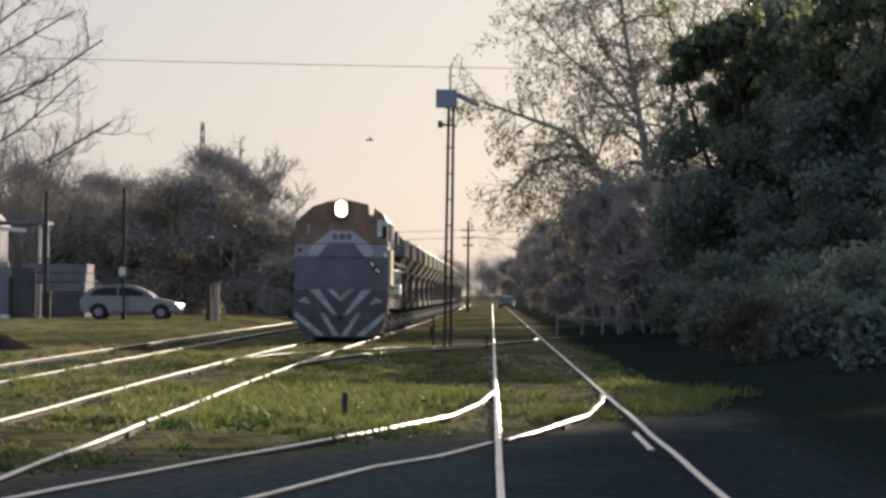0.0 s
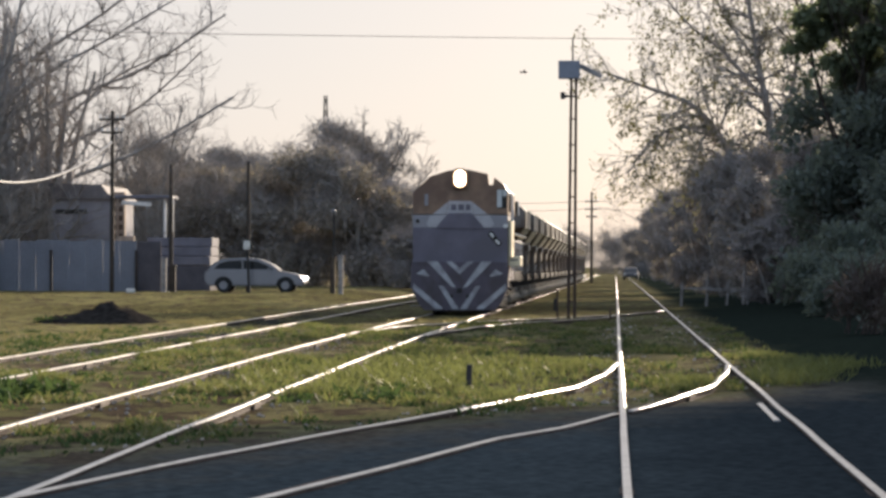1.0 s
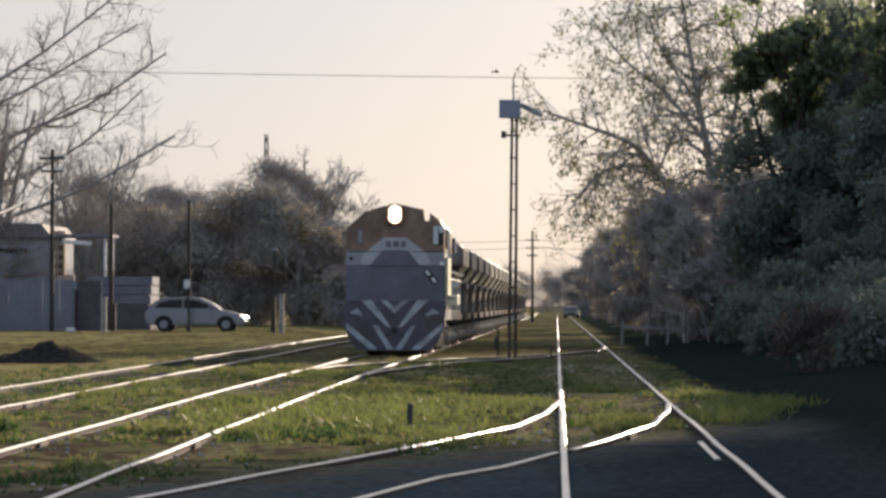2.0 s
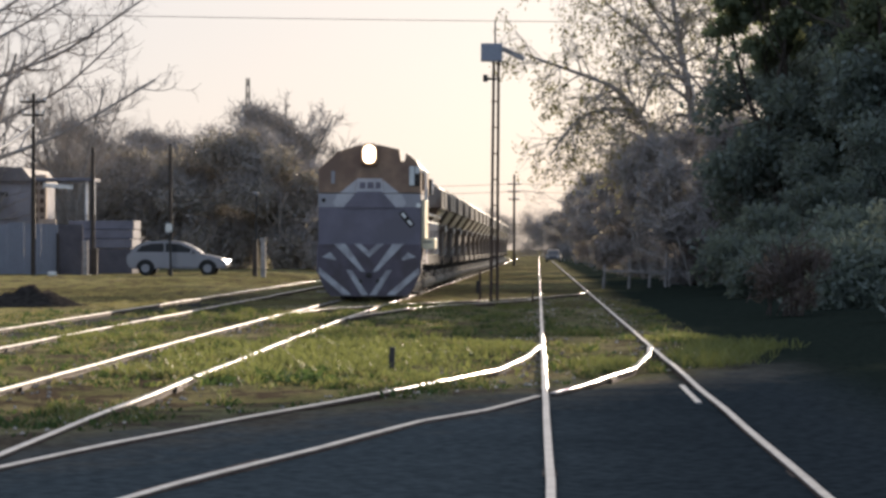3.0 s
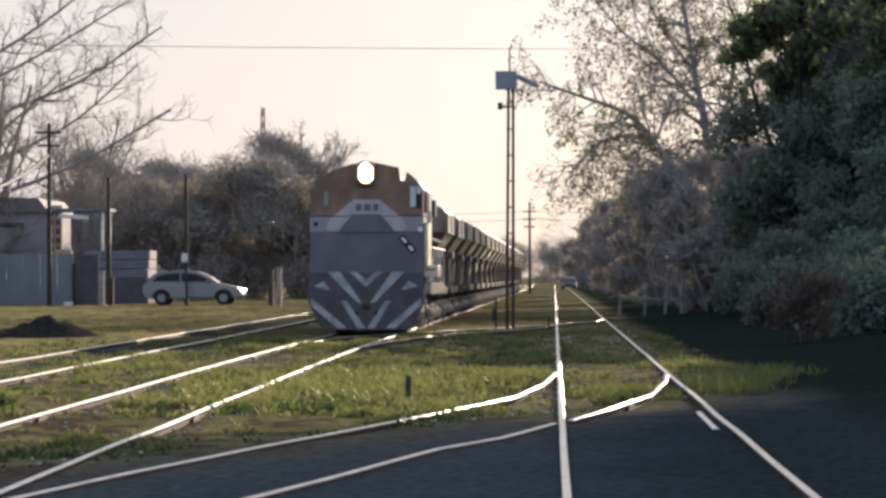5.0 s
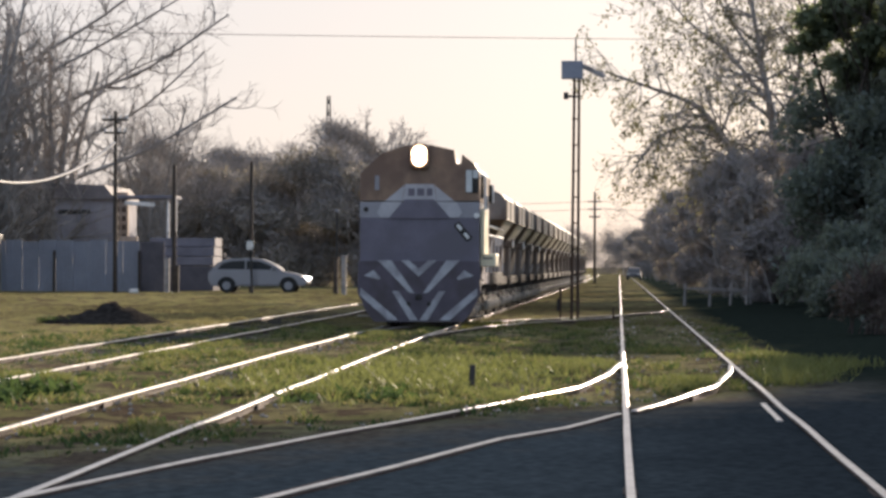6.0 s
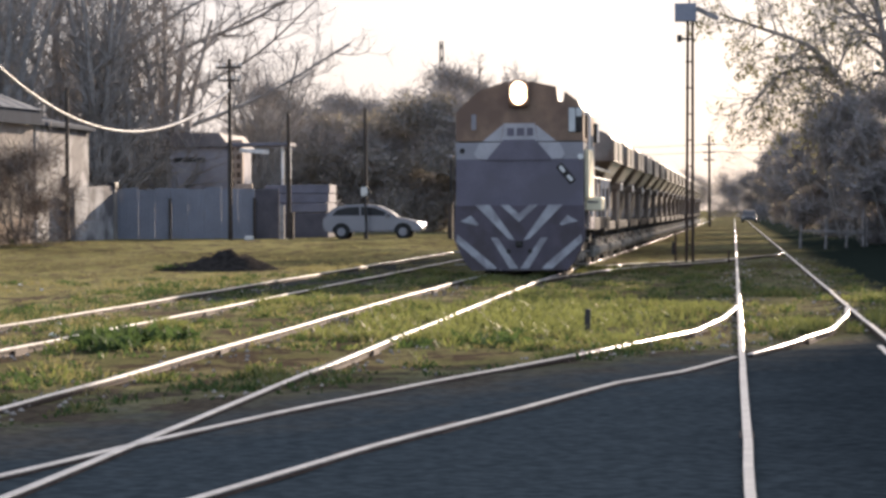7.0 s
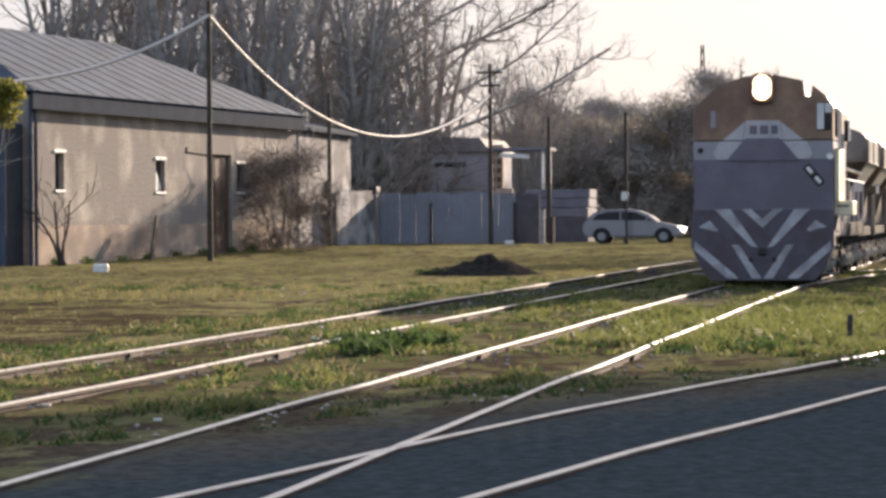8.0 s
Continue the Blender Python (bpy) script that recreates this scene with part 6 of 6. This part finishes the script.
def blades(name, pts, tall, wide, material, label, seed):
    """Grass: for each (x, y, scale) a few leaning blades."""
    rg = np.random.default_rng(seed)
    n = len(pts)
    per = 5
    P = np.repeat(np.array([(x, y, height(x, y) - 0.01) for x, y, s in pts]), per, 0)
    S = np.repeat(np.array([s for x, y, s in pts]), per)
    m = n * per
    P[:, :2] += rg.normal(0, 0.05, (m, 2))
    h = tall * S * (0.5 + rg.random(m))
    a = rg.random(m) * 6.283
    lean = 0.3 + rg.random(m) * 1.0
    tip = P + np.stack([np.cos(a) * lean * h, np.sin(a) * lean * h, h], 1)
    mid = P + (tip - P) * 0.5 + np.stack([0 * h, 0 * h, h * 0.1], 1)
    b = rg.random(m) * 6.283
    w = np.stack([np.cos(b), np.sin(b), 0 * b], 1) * (wide * (0.6 + 0.8 * rg.random(m)))[:, None]
    v = np.stack([P - w * 0.6, mid + w, tip, mid - w], 1).reshape(-1, 3)
    tagged(quads(name, v, M[material]), label, "grass", kind="stuff")


def build_grass():
    rg = random.Random(17)

    def scatter(n, x0, x1, y0, y1, keep, s0=0.6, s1=1.3):
        out = []
        while len(out) < n:
            y = y0 + (y1 - y0) * rg.random() ** 1.5
            x = rg.uniform(x0, x1)
            g = 0.7 * noise.noise((x * 0.45, y * 0.22, 11)) + 0.75 * noise.noise((x * 1.9, y * 0.8, 4))
            if g > keep + 0.12 * rg.gauss(0, 1) and (y - 2.3 * x) > 31.5 + 3 * g and not near_rail(x, y):
                out.append((x, y, rg.uniform(s0, s1) * (0.8 + 0.8 * max(0, g))))
        return out
    blades("green_grass", scatter(5600, -8.5, 3.0, 18, 75, 0.46), 0.085, 0.011, "blade", "tufts of bright green grass between the tracks", 1)
    blades("dry_grass", scatter(11000, -12, 3.0, 16, 85, 0.22, 0.4, 1.2), 0.075, 0.009, "straw", "short dry straw-coloured grass between the tracks", 2)
    blades("field_grass", scatter(12000, -34, -9.6, 30, 130, -0.1, 0.4, 1.0), 0.055, 0.008, "straw", "short dry grass of the open field", 3)
    lush = [(rg.gauss(-3.0, 1.0), rg.gauss(40.5, 3.4), rg.uniform(0.5, 1.4)) for _ in range(3000)]
    lush = [q for q in lush if not near_rail(q[0], q[1]) and noise.noise((q[0] * 1.5, q[1] * 0.8, 8)) > -0.15]
    blades("green_grass", lush, 0.105, 0.013, "blade", "lush bright green grass by the stake", 4)
    lush = [(2.4 + 0.2 * (y - 40) + rg.gauss(0, 0.35), y, rg.uniform(0.6, 1.3)) for y in (rg.uniform(37, 44.5) for _ in range(650))]
    lush = [q for q in lush if not near_rail(q[0], q[1], 0.2)]
    blades("green_grass", lush, 0.15, 0.010, "blade", "tall green grass at the edge of the trees", 5)
    blades("dark_grass", scatter(7000, -12, 2.6, 18, 70, 0.1, 0.4, 1.4), 0.06, 0.016, "weed", "small dark tufts in the short grass", 8)
    blades("rough_grass", [(rg.gauss(-18.5, 3.0), rg.gauss(57, 3.5), rg.uniform(0.5, 1.4)) for _ in range(500)], 0.10, 0.010, "straw", "rough dry grass along a rut in the field", 9)
    w = thing("weed_patch", (-7.2, 32.5, 0), "patch of broad-leaved green weeds between the tracks", "weeds")
    clump_mesh("leaves", [(rg.gauss(0, 0.25), rg.gauss(0, 0.9), 0.1, 0.3, 0.45, 0.12, 60, 0.2, 0.05, 0.0) for _ in range(12)], M["weed"], w, seed=6)
    w = thing("weed_patch", (-3.0, 33.2, 0), "dark weeds in the grass", "weeds")
    clump_mesh("leaves", [(rg.gauss(0, 0.35), rg.gauss(0, 0.6), 0.06, 0.3, 0.4, 0.1, 60, 0.16, 0.04, 0.0) for _ in range(9)], M["weed"], w, seed=7)


build_small()
build_grass()


# ---- a bird ----
def build_bird():
    b = thing("bird", (0, 0, 0), "small dark bird in flight against the pale sky", "bird")
    bm = B()
    bmesh.ops.create_uvsphere(bm, u_segments=10, v_segments=8, radius=0.07, matrix=Matrix.Diagonal((1.9, 0.9, 0.8, 1)))
    rod(bm, (-0.12, 0, 0), (-0.26, 0, 0.0), 0.04, 0.05, 6)
    part("body", bm, M["iron"], b)
    for s in (-1, 1):
        bm = B()
        plate(bm, [(0.05, 0.0), (0.02, s * 0.16), (-0.06, s * 0.30), (-0.08, s * 0.16), (-0.07, 0.0)], 0.012, "z", 0.02)
        bmesh.ops.rotate(bm, cent=(0, 0, 0.02), matrix=Matrix.Rotation(s * 0.35, 3, "X"), verts=bm.verts)
        part("wing", bm, M["iron"], b)
    return b


BIRD = build_bird()


# ---- what moves ----
TRAVEL = [(0.0, 90.4), (1.0, 88.0), (2.0, 85.0), (3.0, 81.6), (4.0, 77.9), (5.0, 74.0), (6.0, 69.8), (7.0, 65.4), (8.0, 60.5)]


BIRD_FROM, BIRD_PACE = (-6.4, 9.8), (1.65, 2.1)


def on_track(y_front, length):
    """Pose of a vehicle of that length whose front stands at y_front."""
    a, b = y_front + length * 0.2, y_front + length * 0.8
    xa, xb = interp(TRAIN_MID, a), interp(TRAIN_MID, b)
    slope = (xb - xa) / (b - a)
    return pose(xa - slope * length * 0.2, y_front, 0, 0, 0, -math.degrees(math.atan(slope)))


def motions():
    walk(BIRD, [(t, pose(BIRD_FROM[0] + BIRD_PACE[0] * t, 150, BIRD_FROM[1] + BIRD_PACE[1] * t)) for t in (0.0, 1.0, 4.0, 8.0)])
    walk(LOCO, [(t, on_track(y, LOCO_LEN)) for t, y in TRAVEL])
    for i, h in enumerate(HOPPERS):
        off = LOCO_LEN + 0.3 + i * CAR_PITCH
        walk(h, [(t, on_track(y + off, 8.5)) for t, y in TRAVEL])


motions()
